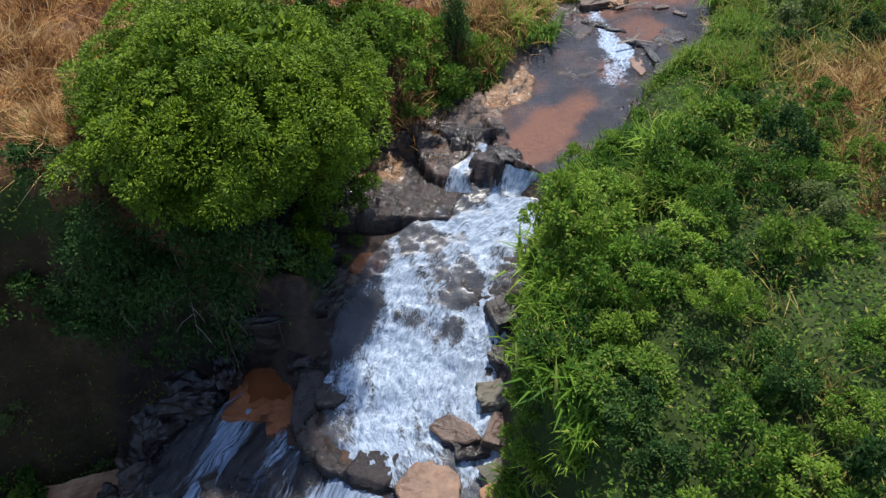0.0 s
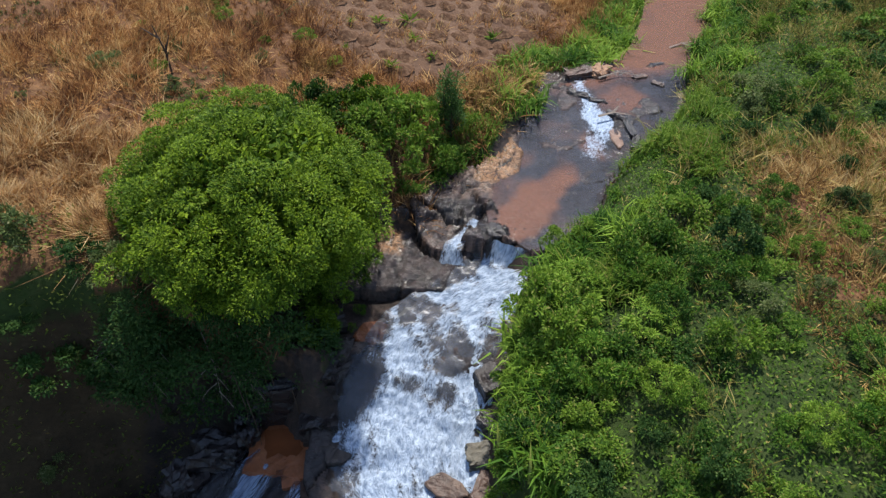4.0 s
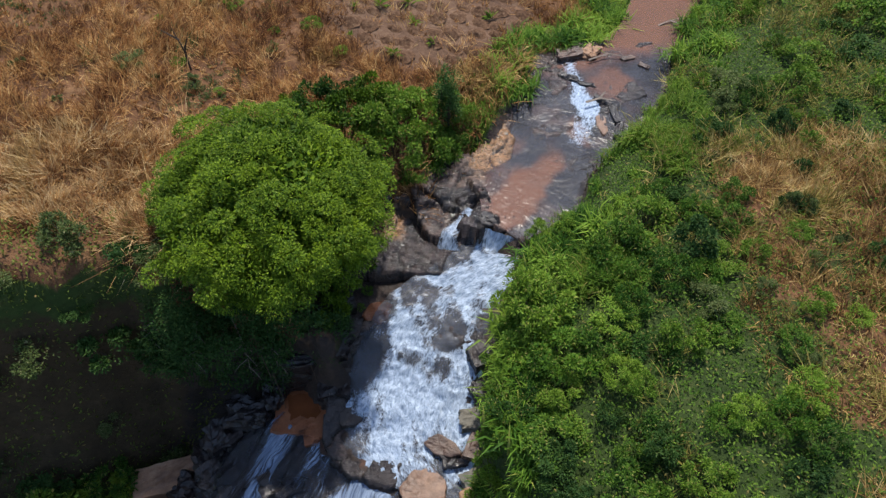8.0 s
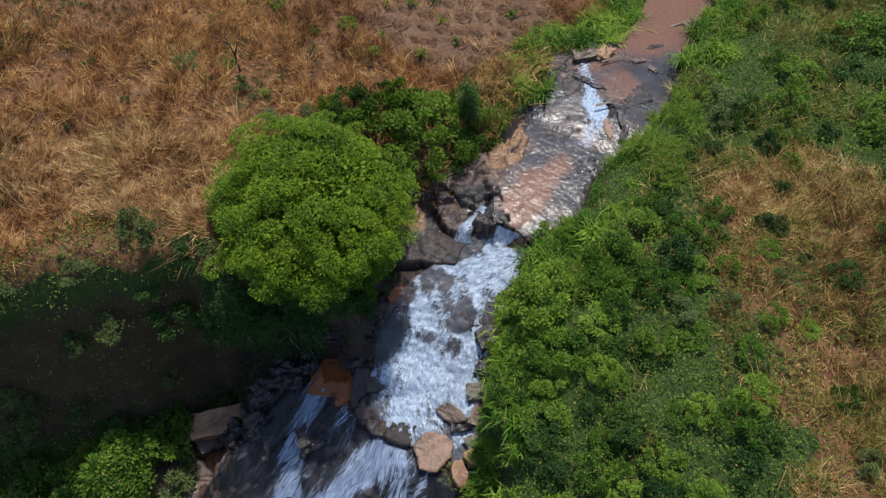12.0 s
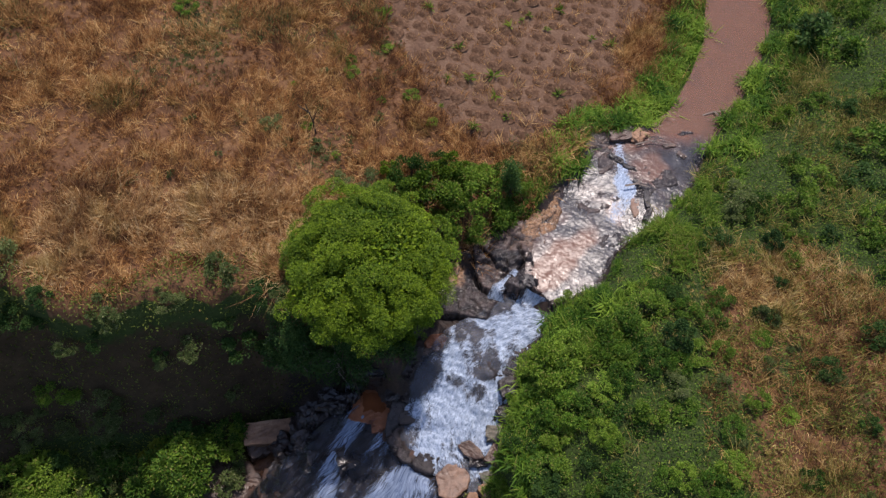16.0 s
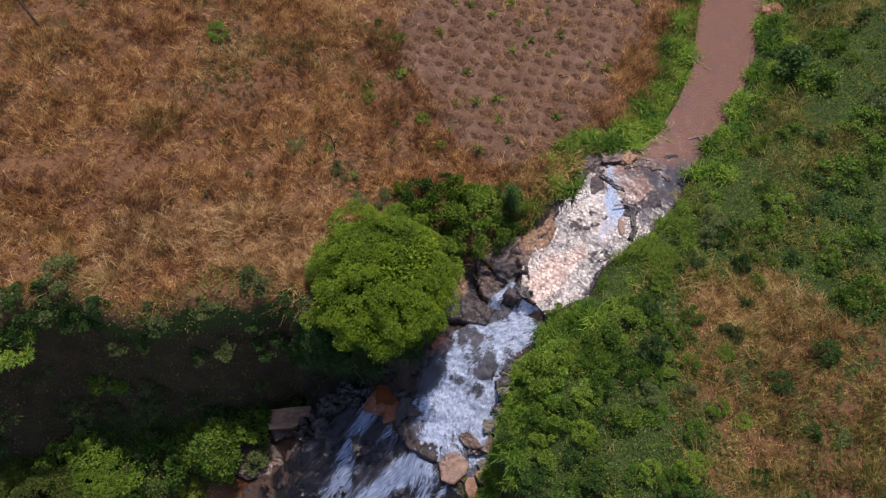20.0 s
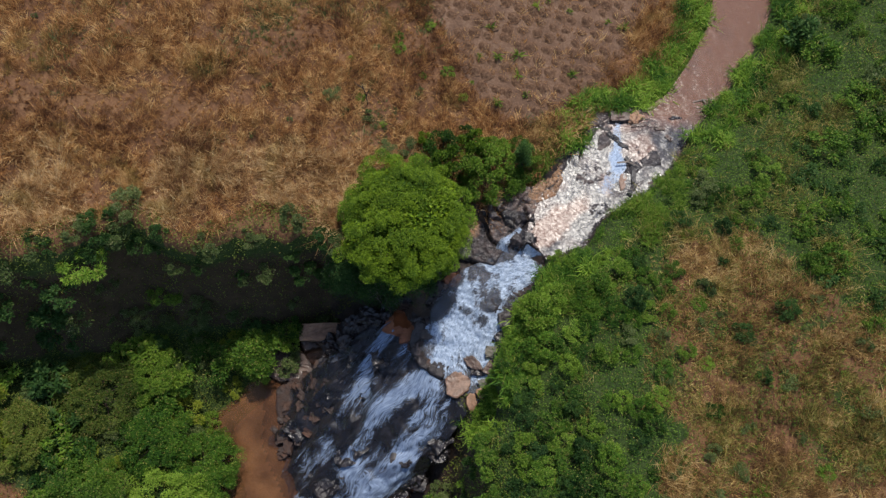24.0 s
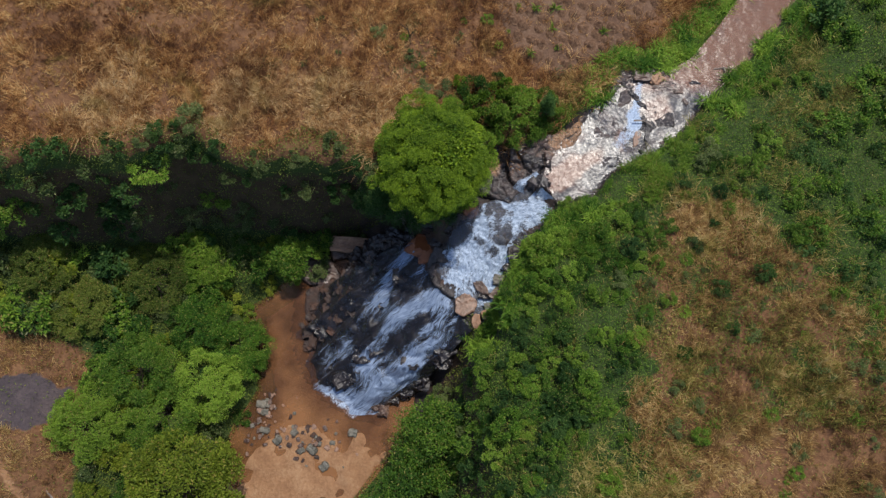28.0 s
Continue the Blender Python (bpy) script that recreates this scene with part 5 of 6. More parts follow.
cover("green_grass", *sample(60000, 2.5, 11, 12.5, 26, lambda x, y, g: land_only(g) * (g["side"] > 0) * (g["side"] < 7) * (g["dry"] < 0.5) * np.clip(0.35 + 1.6 * fbm(x * 0.5 + 9, y * 0.5, 3), 0, 1), 29),
      lambda p: tri_blades(p + np.array([0, 0, 0.25]), 0.75, 0.035, 1.3, 30), GRASS_GREEN, "bright green long grass on the bank above the cascade")
cover("olive_grass", *sample(30000, 6, 32, -12, 46, lambda x, y, g: land_only(g) * (g["side"] > 2.5) * (g["dry"] < 0.9) * (g["gorge"] < 0.1) * np.clip(0.35 + 2.0 * fbm(x * 0.3 + 1, y * 0.3 + 4, 3), 0, 1) * (1 - 0.8 * (x < 10) * (y < 15)), 33),
      lambda p: tussocks(p + np.array([0, 0, 0.15]), 10, 0.6, 0.03, 34), GRASS_OLIVE, "yellow-green rough grass between the bushes")
cover("olive_grass", *sample(26000, -30, 8, 17, 48, lambda x, y, g: land_only(g) * (g["side"] < -2.5) * (g["rim"] < -1.5) * (1 - g["field"]) * np.clip(2.2 * fbm(x * 0.22 + 5, y * 0.22 + 1, 3) - 0.5 + 0.8 * np.exp(-((x + 10.5) ** 2 + (y - 23) ** 2) / 9) + 0.35 * (signed_distance(FIELD, x, y) > -4) * (y < 36), 0, 1), 31),
      lambda p: tussocks(p, 9, 0.5, 0.03, 32), LEAF_GREY, "dull olive-green grass growing through the dry straw")

# the planting mounds of the ploughed field
mound_meshes = []
for i in range(4):
    rad, ang = np.meshgrid(np.linspace(0.06, 1.0, 7), np.linspace(0, 2 * np.pi, 14, endpoint=False), indexing="ij")
    mx, my = rad * np.cos(ang) * 0.56, rad * np.sin(ang) * 0.56
    wob = 1 + 0.28 * fbm(mx * 3 + 7 * i, my * 3)
    mz = 0.24 * (0.5 + 0.5 * np.cos(np.pi * rad)) + 0.07 * fbm(mx * 6 + 3 * i, my * 6) * (1 - rad) - 0.04
    ids = np.arange(7 * 14).reshape(7, 14)
    ring = np.stack([ids[:-1], np.roll(ids, -1, 1)[:-1], np.roll(ids, -1, 1)[1:], ids[1:]], -1).reshape(-1, 4)
    me = bpy.data.meshes.new("earth_mound")
    bm = bmesh.new()
    vs = [bm.verts.new(p) for p in np.stack([mx * wob, my * wob, mz], -1).reshape(-1, 3)]
    for f in ring[:, ::-1]:
        bm.faces.new([vs[n] for n in f])
    bm.faces.new([vs[n] for n in ids[0]])
    bmesh.ops.recalc_face_normals(bm, faces=bm.faces[:])
    bm.to_mesh(me)
    bm.free()
    mound_meshes.append(me)
SOIL = Mat("tilled_soil")
_n = SOIL.noise(SOIL.world_coords(), 6.0, 8.0, 0.7)
SOIL.bump(_n, 0.9, 0.06)
SOIL = SOIL.finish(SOIL.ramp(_n, [(0.32, (0.055, 0.029, 0.018)), (0.52, (0.13, 0.072, 0.042)), (0.7, (0.23, 0.145, 0.09))]), 0.95, 0.1)
for me in mound_meshes:
    me.materials.append(SOIL)
r = np.random.default_rng(21)
for a in np.arange(-14, 14, 1.0):
    for b in np.arange(24, 44, 1.0):
        x, y = a + 0.35 * (b - 30) * 0.4 + r.normal() * 0.1, b + 0.3 * a * 0.4 + r.normal() * 0.1
        if signed_distance(FIELD, np.array([x]), np.array([y]))[0] < 0.3:
            continue
        s = r.uniform(0.8, 1.1)
        ob = new("earth_mound", mound_meshes[int(r.integers(4))])
        ob.matrix_world = pose(x, y, float(ground_z(x, y)[0]) - 0.02, 0, 0, r.uniform(0, 360)) @ Matrix.Diagonal((s, s, s * 1.1, 1))
        tagged(ob, "low mound of tilled brown soil", "mound", "planting mounds")


# ---- trees ----
def tree(name, at, width, height, count, n, leaf, slim, material, label, seed, trunk_r=0.16, base=0.35, flat=0.0, size=0.3, shift=(0, 0)):
    root = new(name)
    root.matrix_world = pose(*at)
    lobes = [(c + np.array([shift[0], shift[1], 0]), s) for c, s in lobes_for(width, height, count, seed, base, size)]
    lobes[-1] = (lobes[-1][0], lobes[-1][1] * 0.85)
    p, d = crown_points(n, lobes, seed, 0.5)
    child("crown", mesh_from("crown", *leaves(p, d, leaf, leaf * slim, 0.35, 0.7, seed, flat), material), root)
    r = np.random.default_rng(seed)
    fork = np.array([shift[0] * 0.4, shift[1] * 0.4, height * base * 0.7])
    child("trunk", stem_mesh("trunk", [[((0, 0, -0.6), trunk_r * 1.3), (tuple(fork * 0.5 + np.array([0.05, 0.04, 0])), trunk_r), (tuple(fork), trunk_r * 0.8)]], BARK, 9), root)
    limbs = []
    for c, s in lobes[: min(18, len(lobes))]:
        kink = fork + (c - fork) * 0.5 + r.normal(size=3) * 0.15
        limbs.append([(tuple(fork * 0.95), trunk_r * 0.5), (tuple(kink), trunk_r * 0.3), (tuple(c), trunk_r * 0.1)])
    child("limb", stem_mesh("limb", limbs, BARK, 6), root)
    return tagged(root, label, "tree")


def dome_tree(at, radius, rise, fall_, middle, count, per, leaf, material, label, seed):
    """A dense dome of many small leaf sprays over limbs, its outline broken by bulges and gaps."""
    root = new("broadleaf_tree")
    root.matrix_world = pose(*at)
    r = np.random.default_rng(seed)
    k = np.arange(count) + 0.5
    sz = 1 - 1.72 * k / count
    a = k * 2.39996 + r.normal(size=count) * 0.12
    flat = np.sqrt(np.clip(1 - sz * sz, 0, 1))
    d = np.stack([flat * np.cos(a), flat * np.sin(a), sz], -1)
    swell = 0.92 + 0.22 * fbm(d[:, 0] * 2.2 + 3 * d[:, 2], d[:, 1] * 2.2 + 2 * d[:, 2], 3) + 0.12 * r.uniform(-1, 1, count)
    swell = swell * (1 - 0.6 * smooth01(0.45, -0.7, sz))
    c = d * np.stack([radius + 0 * sz, radius + 0 * sz, np.where(sz > 0, rise, fall_)], -1) * swell[:, None] + np.array([0, 0, middle])
    up = d * 0.55 + np.array([0, 0, 0.6]) + r.normal(size=(count, 3)) * 0.18
    up /= np.linalg.norm(up, axis=1)[:, None]
    e1 = np.cross(up, np.array([0.3, 0.9, 0.1]))
    e1 /= np.linalg.norm(e1, axis=1)[:, None]
    e2 = np.cross(up, e1)
    n = count * per
    who = np.repeat(np.arange(count), per)
    t, q = r.uniform(0, 2 * np.pi, n), np.sqrt(r.random(n))
    size = np.repeat(r.uniform(0.3, 0.6, count), per)
    ray = np.cos(t)[:, None] * e1[who] + np.sin(t)[:, None] * e2[who]
    p = c[who] + ray * (q * size)[:, None] + up[who] * (size * (0.35 * (1 - q * q) + 0.1 * r.normal(size=n)))[:, None]
    v1, f1 = leaves(p, ray * 0.8 + up[who] * 0.35, leaf, leaf * 0.36, 0.35, 0.45, seed)
    inner = r.normal(size=(34000, 3))
    inner /= np.linalg.norm(inner, axis=1)[:, None]
    inner = inner[inner[:, 2] > -0.8]
    depth = r.uniform(0.66, 0.87, len(inner))[:, None]
    pi = inner * np.array([radius, radius, 1]) * depth
    pi[:, :2] *= (1 - 0.55 * smooth01(0.45, -0.7, inner[:, 2]))[:, None]
    pi[:, 2] = inner[:, 2] * depth[:, 0] * np.where(inner[:, 2] > 0, rise, fall_) + middle
    v2, f2 = leaves(pi, inner, leaf * 2.8, leaf * 1.3, 0.4, 0.8, seed + 1)
    child("crown", mesh_from("crown", np.concatenate([v1, v2]), np.concatenate([f1, f2 + len(v1)]), material), root)
    fork = np.array([0.1, 0.1, middle * 0.55])
    child("trunk", stem_mesh("trunk", [[((0, 0, -0.6), 0.32), ((0.05, 0.05, middle * 0.3), 0.26), (tuple(fork), 0.2)]], BARK, 10), root)
    for i in range(3, count, count // 12):
        kink = fork + (c[i] - fork) * 0.5 + r.normal(size=3) * 0.2
        child("limb", stem_mesh("limb", [[(tuple(fork * 0.95), 0.13), (tuple(kink), 0.08), (tuple(c[i]), 0.02)]], BARK, 6), root)
    return tagged(root, label, "tree")


dome_tree((-5.5, 16.1, -1.0), 4.4, 3.5, 2.4, 3.25, 340, 430, 0.1, LEAF_TREE, "broad round-crowned tree with feathery bright green leaves", 5)
tree("tree", (-14.6, -11.0, -6.6), 8.6, 5.2, 46, 22000, 0.24, 0.42, LEAF_GOLD, "yellow-green leafy tree by the pool", 8, 0.18, 0.4, 0.0, 0.24)
tree("tree", (1.3, -1.4, -7.8), 6.4, 5.0, 50, 14000, 0.2, 0.42, LEAF_BUSH, "leafy green tree beside the foot of the fall", 14, 0.16, 0.35, 0.0, 0.28)
tree("tree", (0.6, -6.6, -7.8), 6.0, 4.4, 34, 11000, 0.2, 0.42, LEAF_BUSH, "bushy green tree in the gorge", 9, 0.16, 0.35, 0.0, 0.3)
tree("tree", (-14.8, 7.9, -9.2), 4.2, 3.8, 26, 7000, 0.2, 0.42, LEAF_BUSH, "small fresh green tree at the edge of the pool", 12, 0.12, 0.4, 0.0, 0.32)
for i, (bx, by, w, h, m, label) in enumerate((
        (-15.6, -0.6, 4.6, 3.6, LEAF_BANK, "fresh green leafy tree beside the muddy pool"), (-16.8, -3.6, 5.2, 4.0, LEAF_BANK, "fresh green leafy tree beside the muddy pool"),
        (-18.6, -6.6, 5.2, 4.2, LEAF_BUSH, "round green tree below the gorge's side"), (-21.4, -4.2, 5.0, 3.6, LEAF_BUSH, "round green tree below the gorge's side"),
        (-19.2, 0.4, 4.4, 3.4, LEAF_BANK, "fresh green leafy tree below the gorge's side"), (-23.8, 2.2, 5.0, 3.0, LEAF_LOW, "dull olive-green tree below the gorge's side"),
        (-21.0, 4.4, 3.6, 2.6, LEAF_BUSH, "small green tree below the gorge's side"), (-27.0, -1.8, 4.4, 2.6, LEAF_LOW, "dull olive-green tree below the gorge's side"),
        (-23.0, -9.2, 4.6, 3.4, LEAF_BUSH, "round green tree below the gorge's side"), (-30.5, 0.6, 4.2, 2.6, LEAF_LOW, "dull olive-green tree below the gorge's side"))):
    tree("tree", (bx, by, float(ground_z(bx, by)[0]) - 0.1), w * 1.2, h * 0.9, 90, 22000, 0.125, 0.42, m, label, 400 + i, 0.13, 0.3, 0.0, 0.17)
tree("sapling", (0.6, 22.9, 0.3), 1.0, 3.2, 26, 2600, 0.13, 0.4, LEAF_DARK, "slim dark green sapling like a cypress", 10, 0.05, 0.2, 0.0, 0.5)

# the thicket above the fall, between the tree and the stream
for i, (bx, by, s) in enumerate(((-3.6, 21.0, 1.5), (-2.2, 21.8, 1.5), (-1.0, 22.4, 1.4), (-0.2, 21.4, 1.3), (-2.8, 22.9, 1.2), (-4.6, 22.0, 1.2), (-1.6, 20.6, 1.3), (1.1, 23.6, 0.8), (-4.2, 19.9, 1.2), (-5.4, 20.9, 1.0), (0.5, 22.2, 0.9),
                                 (-3.4, 23.6, 0.7), (-5.8, 22.4, 0.7), (0.2, 24.0, 0.7), (-2.6, 19.9, 1.0), (-0.7, 20.5, 0.9), (0.4, 21.3, 0.8), (1.0, 22.6, 0.7), (-1.6, 23.2, 0.9), (-3.2, 20.2, 1.1))):
    place_plant("bush", BUSHES[1 + 2 * (i % 2)] if i % 4 else UNDER[i % 2], (bx, by, float(ground_z(bx, by)[0]) - 0.1), s, 40 * i, "thick dark green bush above the fall", group="thicket above the fall", stretch=1.25 if i < 14 else 0.9)
for i, (bx, by, bz, s) in enumerate(((-2.7, 18.0, -0.9, 1.0), (-3.0, 16.9, -1.0, 1.1), (-3.3, 15.6, -1.2, 1.0), (-3.9, 14.4, -1.5, 1.0), (-3.5, 19.0, -0.5, 1.0), (-5.2, 13.6, -1.6, 1.1), (-7.0, 13.6, -1.6, 1.1), (-8.4, 14.0, -1.2, 1.1), (-3.9, 13.7, -2.0, 0.7), (-4.5, 13.2, -2.4, 0.7), (-3.4, 14.5, -1.7, 0.6))):
    # from the sixth on, dark leaves paint the shade below the crown
    place_plant("bush", (UNDER if i < 5 else DARKS)[i % 2], (bx, by, bz), s, 50 * i, "leafy bush under the overhanging tree", group="bushes under the tree", stretch=1.3)
# shrubs along the gorge's rim and on its shaded side
far_gorge = Thicket()
x, y, g, r = scatter(-46, -3, -18, 19, 1.2, 4)
for i in range(len(x)):
    t, db = g["gorge"][i], g["basin"][i]
    if db > -0.5 or x[i] > -7.0 and y[i] > 5 or g["fall"][i] > 0.5:
        continue
    if g["rim"][i] < -0.35 or g["clearing"][i] > 0.3:
        continue
    if t < 0.35:
        kind, label, s = (GREYS if r.random() < 0.55 else DARKS, "drooping grey-green shrub on the gorge's rim", r.uniform(0.5, 1.15))
        if g["rim"][i] < 0 and r.random() < 0.6:
            continue
    elif t < 0.95:
        kind, label, s = (DARKS if r.random() < 0.4 else GREYS if r.random() < 0.5 else GREENS, "shrub on the shaded side of the gorge", r.uniform(0.7, 1.3))
    else:
        q = r.random()
        kind, label, s = (GREENS, "lush green bush below the gorge's side", r.uniform(0.7, 2.1)) if q < 0.42 else (GREYS, "grey-green bush below the gorge's side", r.uniform(0.8, 1.6)) if q < 0.6 else (DARKS, "dark green bush below the gorge's side", r.uniform(0.9, 1.8)) if q < 0.76 else (GOLDS, "yellow-green bush below the gorge's side", r.uniform(0.8, 1.5))
        if r.random() < (0.72 if x[i] > -25 and y[i] < 5 else 0.45):
            continue
    at, turn, tall = (x[i], y[i], g["z"][i] - 0.15), r.uniform(0, 360), r.uniform(0.8, 1.15)
    pickv = kind[int(r.integers(len(kind)))]
    if x[i] > -24:
        place_plant("shrub", pickv, at, s, turn, label, "shrub", group="shrubs of the gorge", stretch=tall)
    else:
        far_gorge.add(pickv, pose(*at, 0, 0, turn) @ Matrix.Diagonal((s * 1.12, s * 1.12, s * tall, 1)))
x, y, g, r = scatter(0, 9, -16, 6.5, 1.3, 6)
for i in range(len(x)):
    if g["gorge"][i] > 0.42 and g["basin"][i] < -0.4 and g["fall"][i] < 0.8:
        kind = DARKS if r.random() < 0.4 else GREENS
        place_plant("shrub", kind[int(r.integers(3))], (x[i], y[i], g["z"][i] - 0.15), r.uniform(0.7, 1.2), r.uniform(0, 360), "green shrub on the steep side of the gorge", "shrub", group="shrubs of the gorge", stretch=r.uniform(0.8, 1.1))
far_gorge.build("shrubs growing together on the side of the gorge")
cover("gorge_undergrowth", *sample(190000, -46, 9, -17, 18, lambda x, y, g: (g["basin"] < -0.4) * (g["rim"] > -0.8) * ((g["fall"] < 0.5) | (x > 0.2) & (g["basin"] < -0.3)) * (1 - 0.9 * g["clearing"]) * 0.95, 23),
      lambda p: leaves(p + np.array([0, 0, 1.0]) * np.random.default_rng(6).uniform(0, 0.4, len(p))[:, None], np.tile((0, 0, 0.5), (len(p), 1)), 0.16, 0.065, 0.3, 0.8, 24),
      LEAF_LOW, "low dull green plants on the sides of the gorge")
# lone plants in the dry grass
for i, (bx, by, s) in enumerate(((-18.8, 29.8, 0.8), (-8.6, 33.2, 0.5), (-12.3, 23.4, 0.62), (-9.8, 22.8, 0.5), (-9.2, 28.3, 0.5), (-11.2, 22.6, 0.4), (-23.2, 8.9, 1.6), (-6.6, 21.4, 0.8), (-8.0, 20.8, 0.7), (-7.6, 30.6, 0.4), (-5.6, 27.6, 0.5))):
    place_plant("shrub", (GREYS if i in (2, 3, 5, 7, 8) else BUSHES)[i % 3], (bx, by, float(ground_z(bx, by)[0]) - 0.05), s, 70 * i, "small green shrub standing in dry grass", "shrub", "shrubs in the dry grass", 0.8)

# weeds scattered through the dry grass
x, y, g, r = scatter(-40, 4, 14, 46, 2.3, 77)
for i in range(len(x)):
    edge = signed_distance(FIELD, x[i : i + 1], y[i : i + 1])[0]
    if g["dry"][i] < 0.3 or g["side"][i] > -3 or g["rim"][i] > -1.0 or edge > -0.3:
        continue
    near_field = edge > -5
    if r.random() > (0.55 if near_field else 0.3 if y[i] < 24 and x[i] > -18 else 0.16):
        continue
    pale = r.random() < 0.6
    place_plant("weed", (GREYS if pale else BUSHES)[int(r.integers(3))], (x[i], y[i], g["z"][i] - 0.05), r.uniform(0.18, 0.42), r.uniform(0, 360), "dull green weed among dry grass" if pale else "fresh green weed among dry grass", "weed", "weeds in the dry grass", 1.0)

# creepers and leaves that hang below the tree over the rock, darkened for the crown's shade
hang = new("shaded_creeper")
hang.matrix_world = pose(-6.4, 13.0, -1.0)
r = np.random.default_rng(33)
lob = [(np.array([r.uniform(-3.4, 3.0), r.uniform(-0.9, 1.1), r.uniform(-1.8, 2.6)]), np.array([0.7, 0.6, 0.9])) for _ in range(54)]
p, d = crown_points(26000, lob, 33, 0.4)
# LEAF_DARK puts the shade under the crown into the leaf colour
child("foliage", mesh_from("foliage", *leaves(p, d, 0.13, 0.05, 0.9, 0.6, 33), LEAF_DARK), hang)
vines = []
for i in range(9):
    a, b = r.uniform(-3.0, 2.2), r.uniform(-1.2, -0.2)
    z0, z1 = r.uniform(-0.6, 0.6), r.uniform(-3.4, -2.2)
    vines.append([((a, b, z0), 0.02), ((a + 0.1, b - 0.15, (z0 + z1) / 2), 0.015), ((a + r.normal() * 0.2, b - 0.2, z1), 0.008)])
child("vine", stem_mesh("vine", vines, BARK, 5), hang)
tagged(hang, "creepers hanging below the tree over rock, coloured dark for its shade", "creeper")


# ---- small things ----
def stick(name, points, radius, label, category, material=BARK):
    """A bare branch, log or pole: one limb with its twigs."""
    root = new(name, stem_mesh(name, [[(p, radius * (1 - 0.6 * j / (len(limb) - 1))) for j, p in enumerate(limb)] for limb in points], material, 8))
    return tagged(root, label, category)


GREY_WOOD = rock_material("weathered_wood", (0.1, 0.08, 0.06), (0.2, 0.16, 0.13), (0.34, 0.29, 0.24), 0.8)
stick("branch", [[(11.3, 31.0, 0.1), (11.9, 31.3, 0.16), (12.7, 31.5, 0.2)], [(11.9, 31.3, 0.16), (12.2, 31.0, 0.22), (12.4, 30.7, 0.2)]], 0.06, "grey dead branch caught in the muddy stream", "branch", GREY_WOOD)
stick("branch", [[(6.9, 24.9, 0.2), (7.5, 25.1, 0.25), (8.2, 25.0, 0.2)], [(7.5, 25.1, 0.25), (7.8, 25.5, 0.3)]], 0.07, "dead branch lying across the rocks in the stream", "branch", GREY_WOOD)
stick("branch", [[(7.4, 28.0, 0.2), (8.3, 28.4, 0.25), (9.2, 28.3, 0.15)]], 0.06, "dead branch lying in shallow water", "branch", GREY_WOOD)
for i, (a, c) in enumerate((((-6.9, 13.2, 0.2), (-6.5, 12.2, -1.9)), ((-5.9, 13.3, 0.0), (-5.5, 12.3, -1.6)), ((-8.2, 13.4, 0.1), (-8.6, 12.3, -1.5)), ((-9.6, 14.0, 0.3), (-10.2, 12.9, -1.0)))):
    a, c = np.array(a), np.array(c)
    twigs = [[tuple(a), tuple((a + c) / 2 + np.array([0.1, 0.0, 0.1])), tuple(c)]]
    for k in range(5):
        s = a + (c - a) * (0.35 + 0.13 * k)
        twigs.append([tuple(s), tuple(s + np.array([0.25 * (-1) ** k, -0.2, -0.1])), tuple(s + np.array([0.45 * (-1) ** k, -0.35, -0.35]))])
    stick("dead_branch", twigs, 0.016, "bare grey-brown branch hanging below the tree", "branch", GREY_WOOD)
gz = float(ground_z(-10.0, 23.6)[0])
stick("dead_sapling", [[(-10.0, 23.6, gz - 0.2), (-10.05, 23.7, gz + 0.9), (-10.4, 24.0, gz + 1.8)], [(-10.05, 23.7, gz + 0.9), (-9.8, 23.8, gz + 1.5)], [(-10.2, 23.85, gz + 1.35), (-10.8, 23.9, gz + 1.75)], [(-10.05, 23.7, gz + 0.7), (-9.9, 23.5, gz + 1.3)]],
      0.05, "bare dead sapling standing in dry grass", "tree")
gz = float(ground_z(-27.9, 26.5)[0])
stick("pole", [[(-27.9, 26.5, gz - 0.3), (-29.0, 27.2, gz + 1.6), (-30.2, 28.0, gz + 3.4)]], 0.09, "leaning dark wooden pole in dry grass", "pole")
stick("log", [[(1.0, 5.0, -6.2), (1.4, 3.9, -6.4), (1.9, 2.7, -6.9)]], 0.2, "brown tree trunk leaning in the gorge", "log")
ga, gb = float(ground_z(-29.5, -11.4)[0]), float(ground_z(-22.0, -15.0)[0])
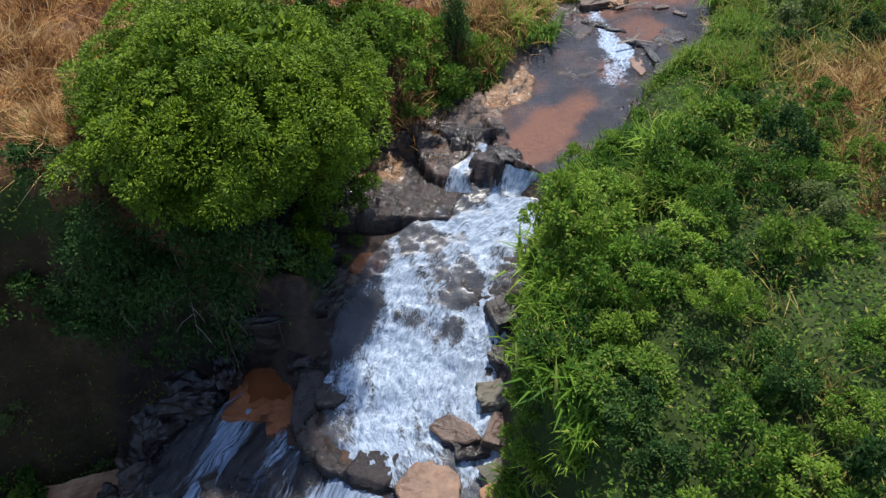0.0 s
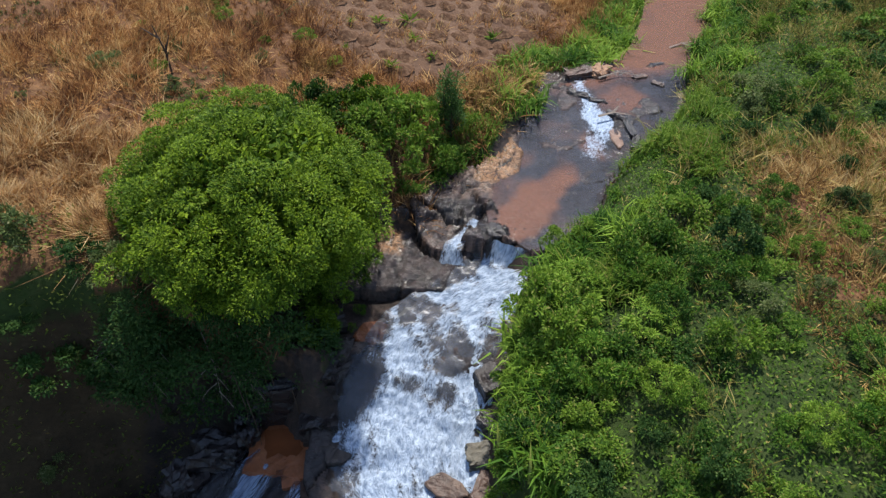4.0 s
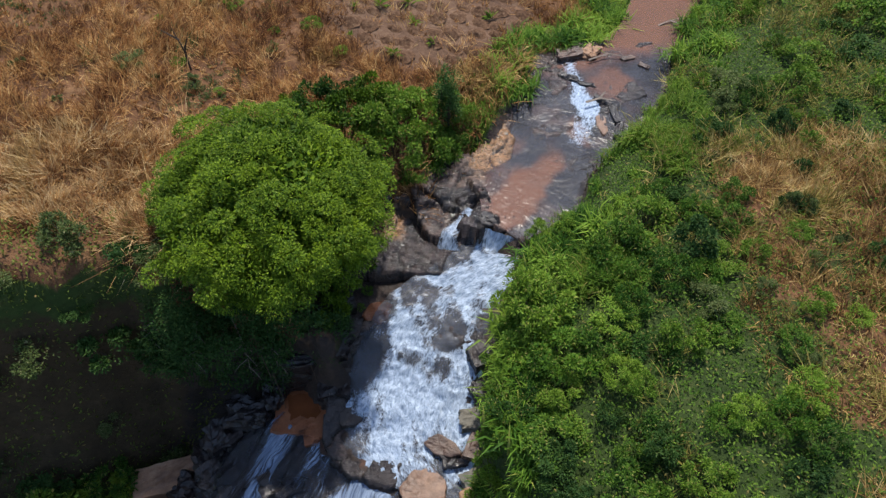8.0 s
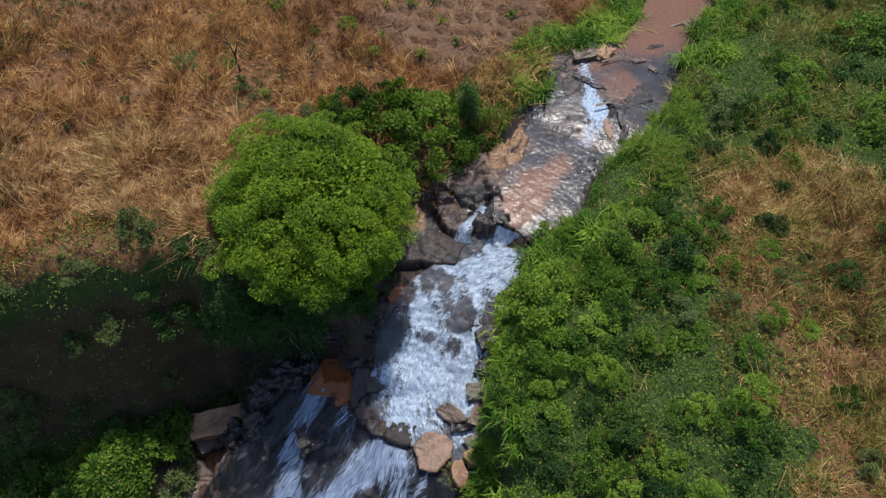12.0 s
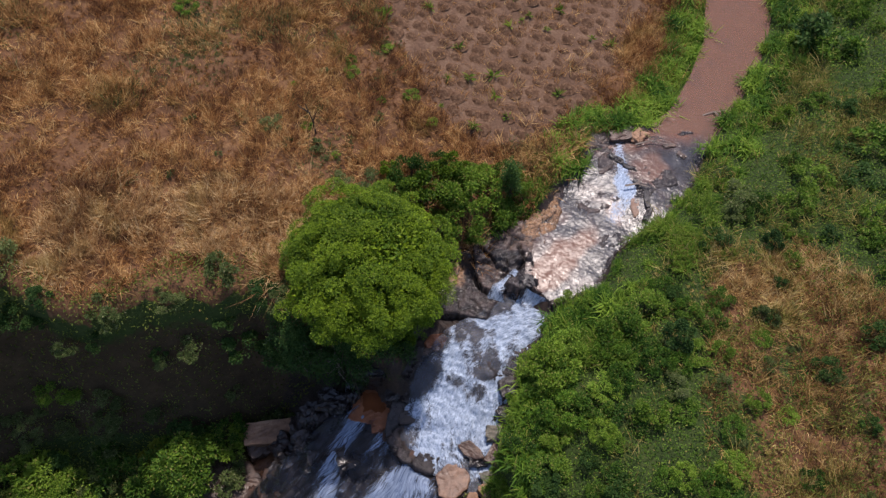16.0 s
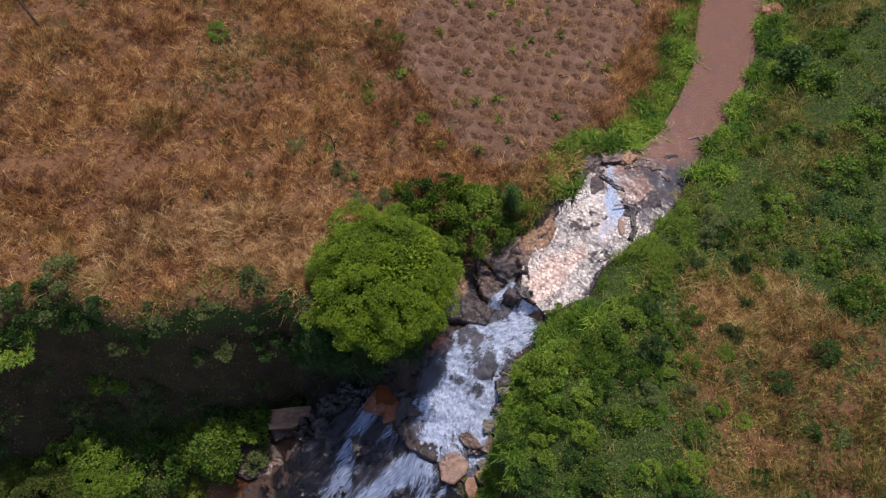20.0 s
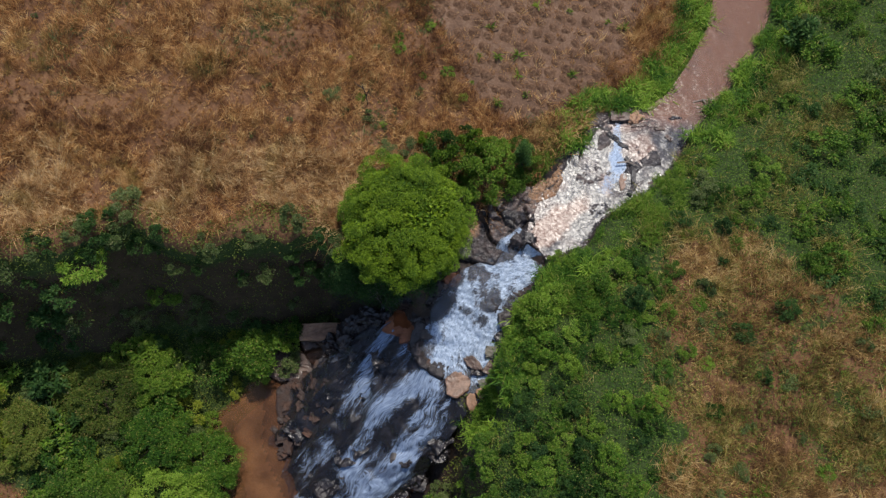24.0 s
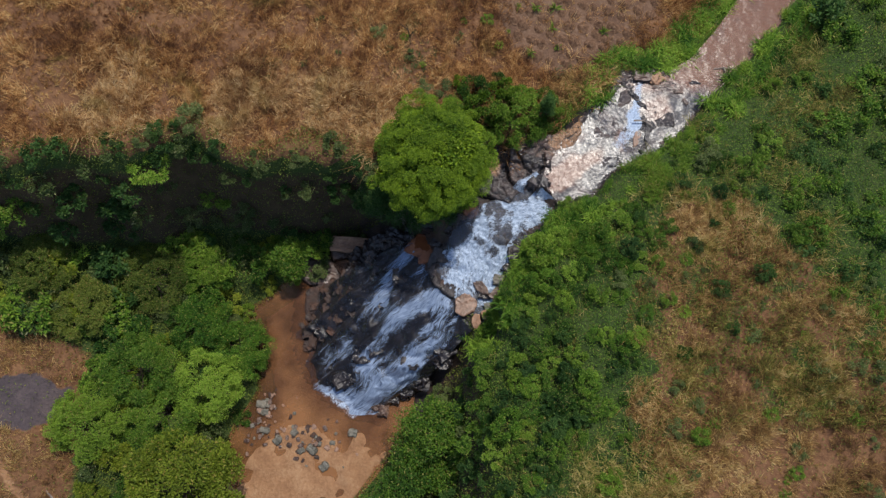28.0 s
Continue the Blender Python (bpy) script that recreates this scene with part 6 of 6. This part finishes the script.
stick("pipe", [[(-31.5, -10.5, ga + 0.25), (-26.0, -13.1, (ga + gb) / 2 + 0.3), (-21.0, -15.5, gb + 0.25)]], 0.14, "pale grey pipe lying along bare ground", "pipe", GREY_WOOD)
rock("earth_bank", (17.0, 43.6, 0.3), (1.6, 1.2, 0.9), 20, ROCK_RED, "bare orange earth bank above the stream", 91, square=0.5, rough=0.2, category="earth bank")
# young plants in the ploughed field
SPROUTS = []
for i in range(3):
    r = np.random.default_rng(80 + i)
    SPROUTS.append(mesh_from("crop_plant", *leaves(np.zeros((16, 3)) + r.normal(size=(16, 3)) * 0.04, np.stack([r.normal(size=16), r.normal(size=16), np.full(16, 0.9)], -1), 0.5, 0.1, 0.4, 0.3, 80 + i), GRASS_GREEN))
r = np.random.default_rng(90)
for i in range(46):
    x, y = r.uniform(-9, 8), r.uniform(26, 43)
    if signed_distance(FIELD, np.array([x]), np.array([y]))[0] < 0.2:
        continue
    ob = new("crop_plant", SPROUTS[i % 3])
    s = r.uniform(0.5, 1.2)
    ob.matrix_world = pose(x, y, float(ground_z(x, y)[0]) + 0.1, 0, 0, r.uniform(0, 360)) @ Matrix.Diagonal((s, s, s, 1))
    tagged(ob, "young green plant among tilled mounds", "plant", "young plants of the field")
cover("stubble", *sample(2600, -11, 9, 25, 46, lambda x, y, g: (g["field"] > 0.2) * np.clip(0.35 + fbm(x * 0.6, y * 0.6), 0.05, 1), 95),
      lambda p: tussocks(p, 9, 0.3, 0.025, 96), GRASS_DRY, "dry straw and stubble over the tilled field")
# golden and green grass at the field's corner by the stream
for i, (bx, by) in enumerate(((1.0, 24.8), (1.8, 25.2), (2.6, 25.9), (1.5, 25.8), (3.2, 26.6), (2.3, 26.7), (3.8, 27.3))):
    if i == 0:
        p = np.zeros((300, 3))
        p[:, :2] = np.random.default_rng(97).normal(size=(300, 2)) * 0.35
        gold_tuft = mesh_from("grass_tuft", *tri_blades(p, 0.95, 0.05, 1.2, 97), GRASS_GOLD)
    ob = new("grass_tuft", gold_tuft)
    ob.matrix_world = pose(bx, by, float(ground_z(bx, by)[0]) - 0.05, 0, 0, 50 * i)
    tagged(ob, "golden tuft of long grass beside the stream", "grass", "golden grass tufts")
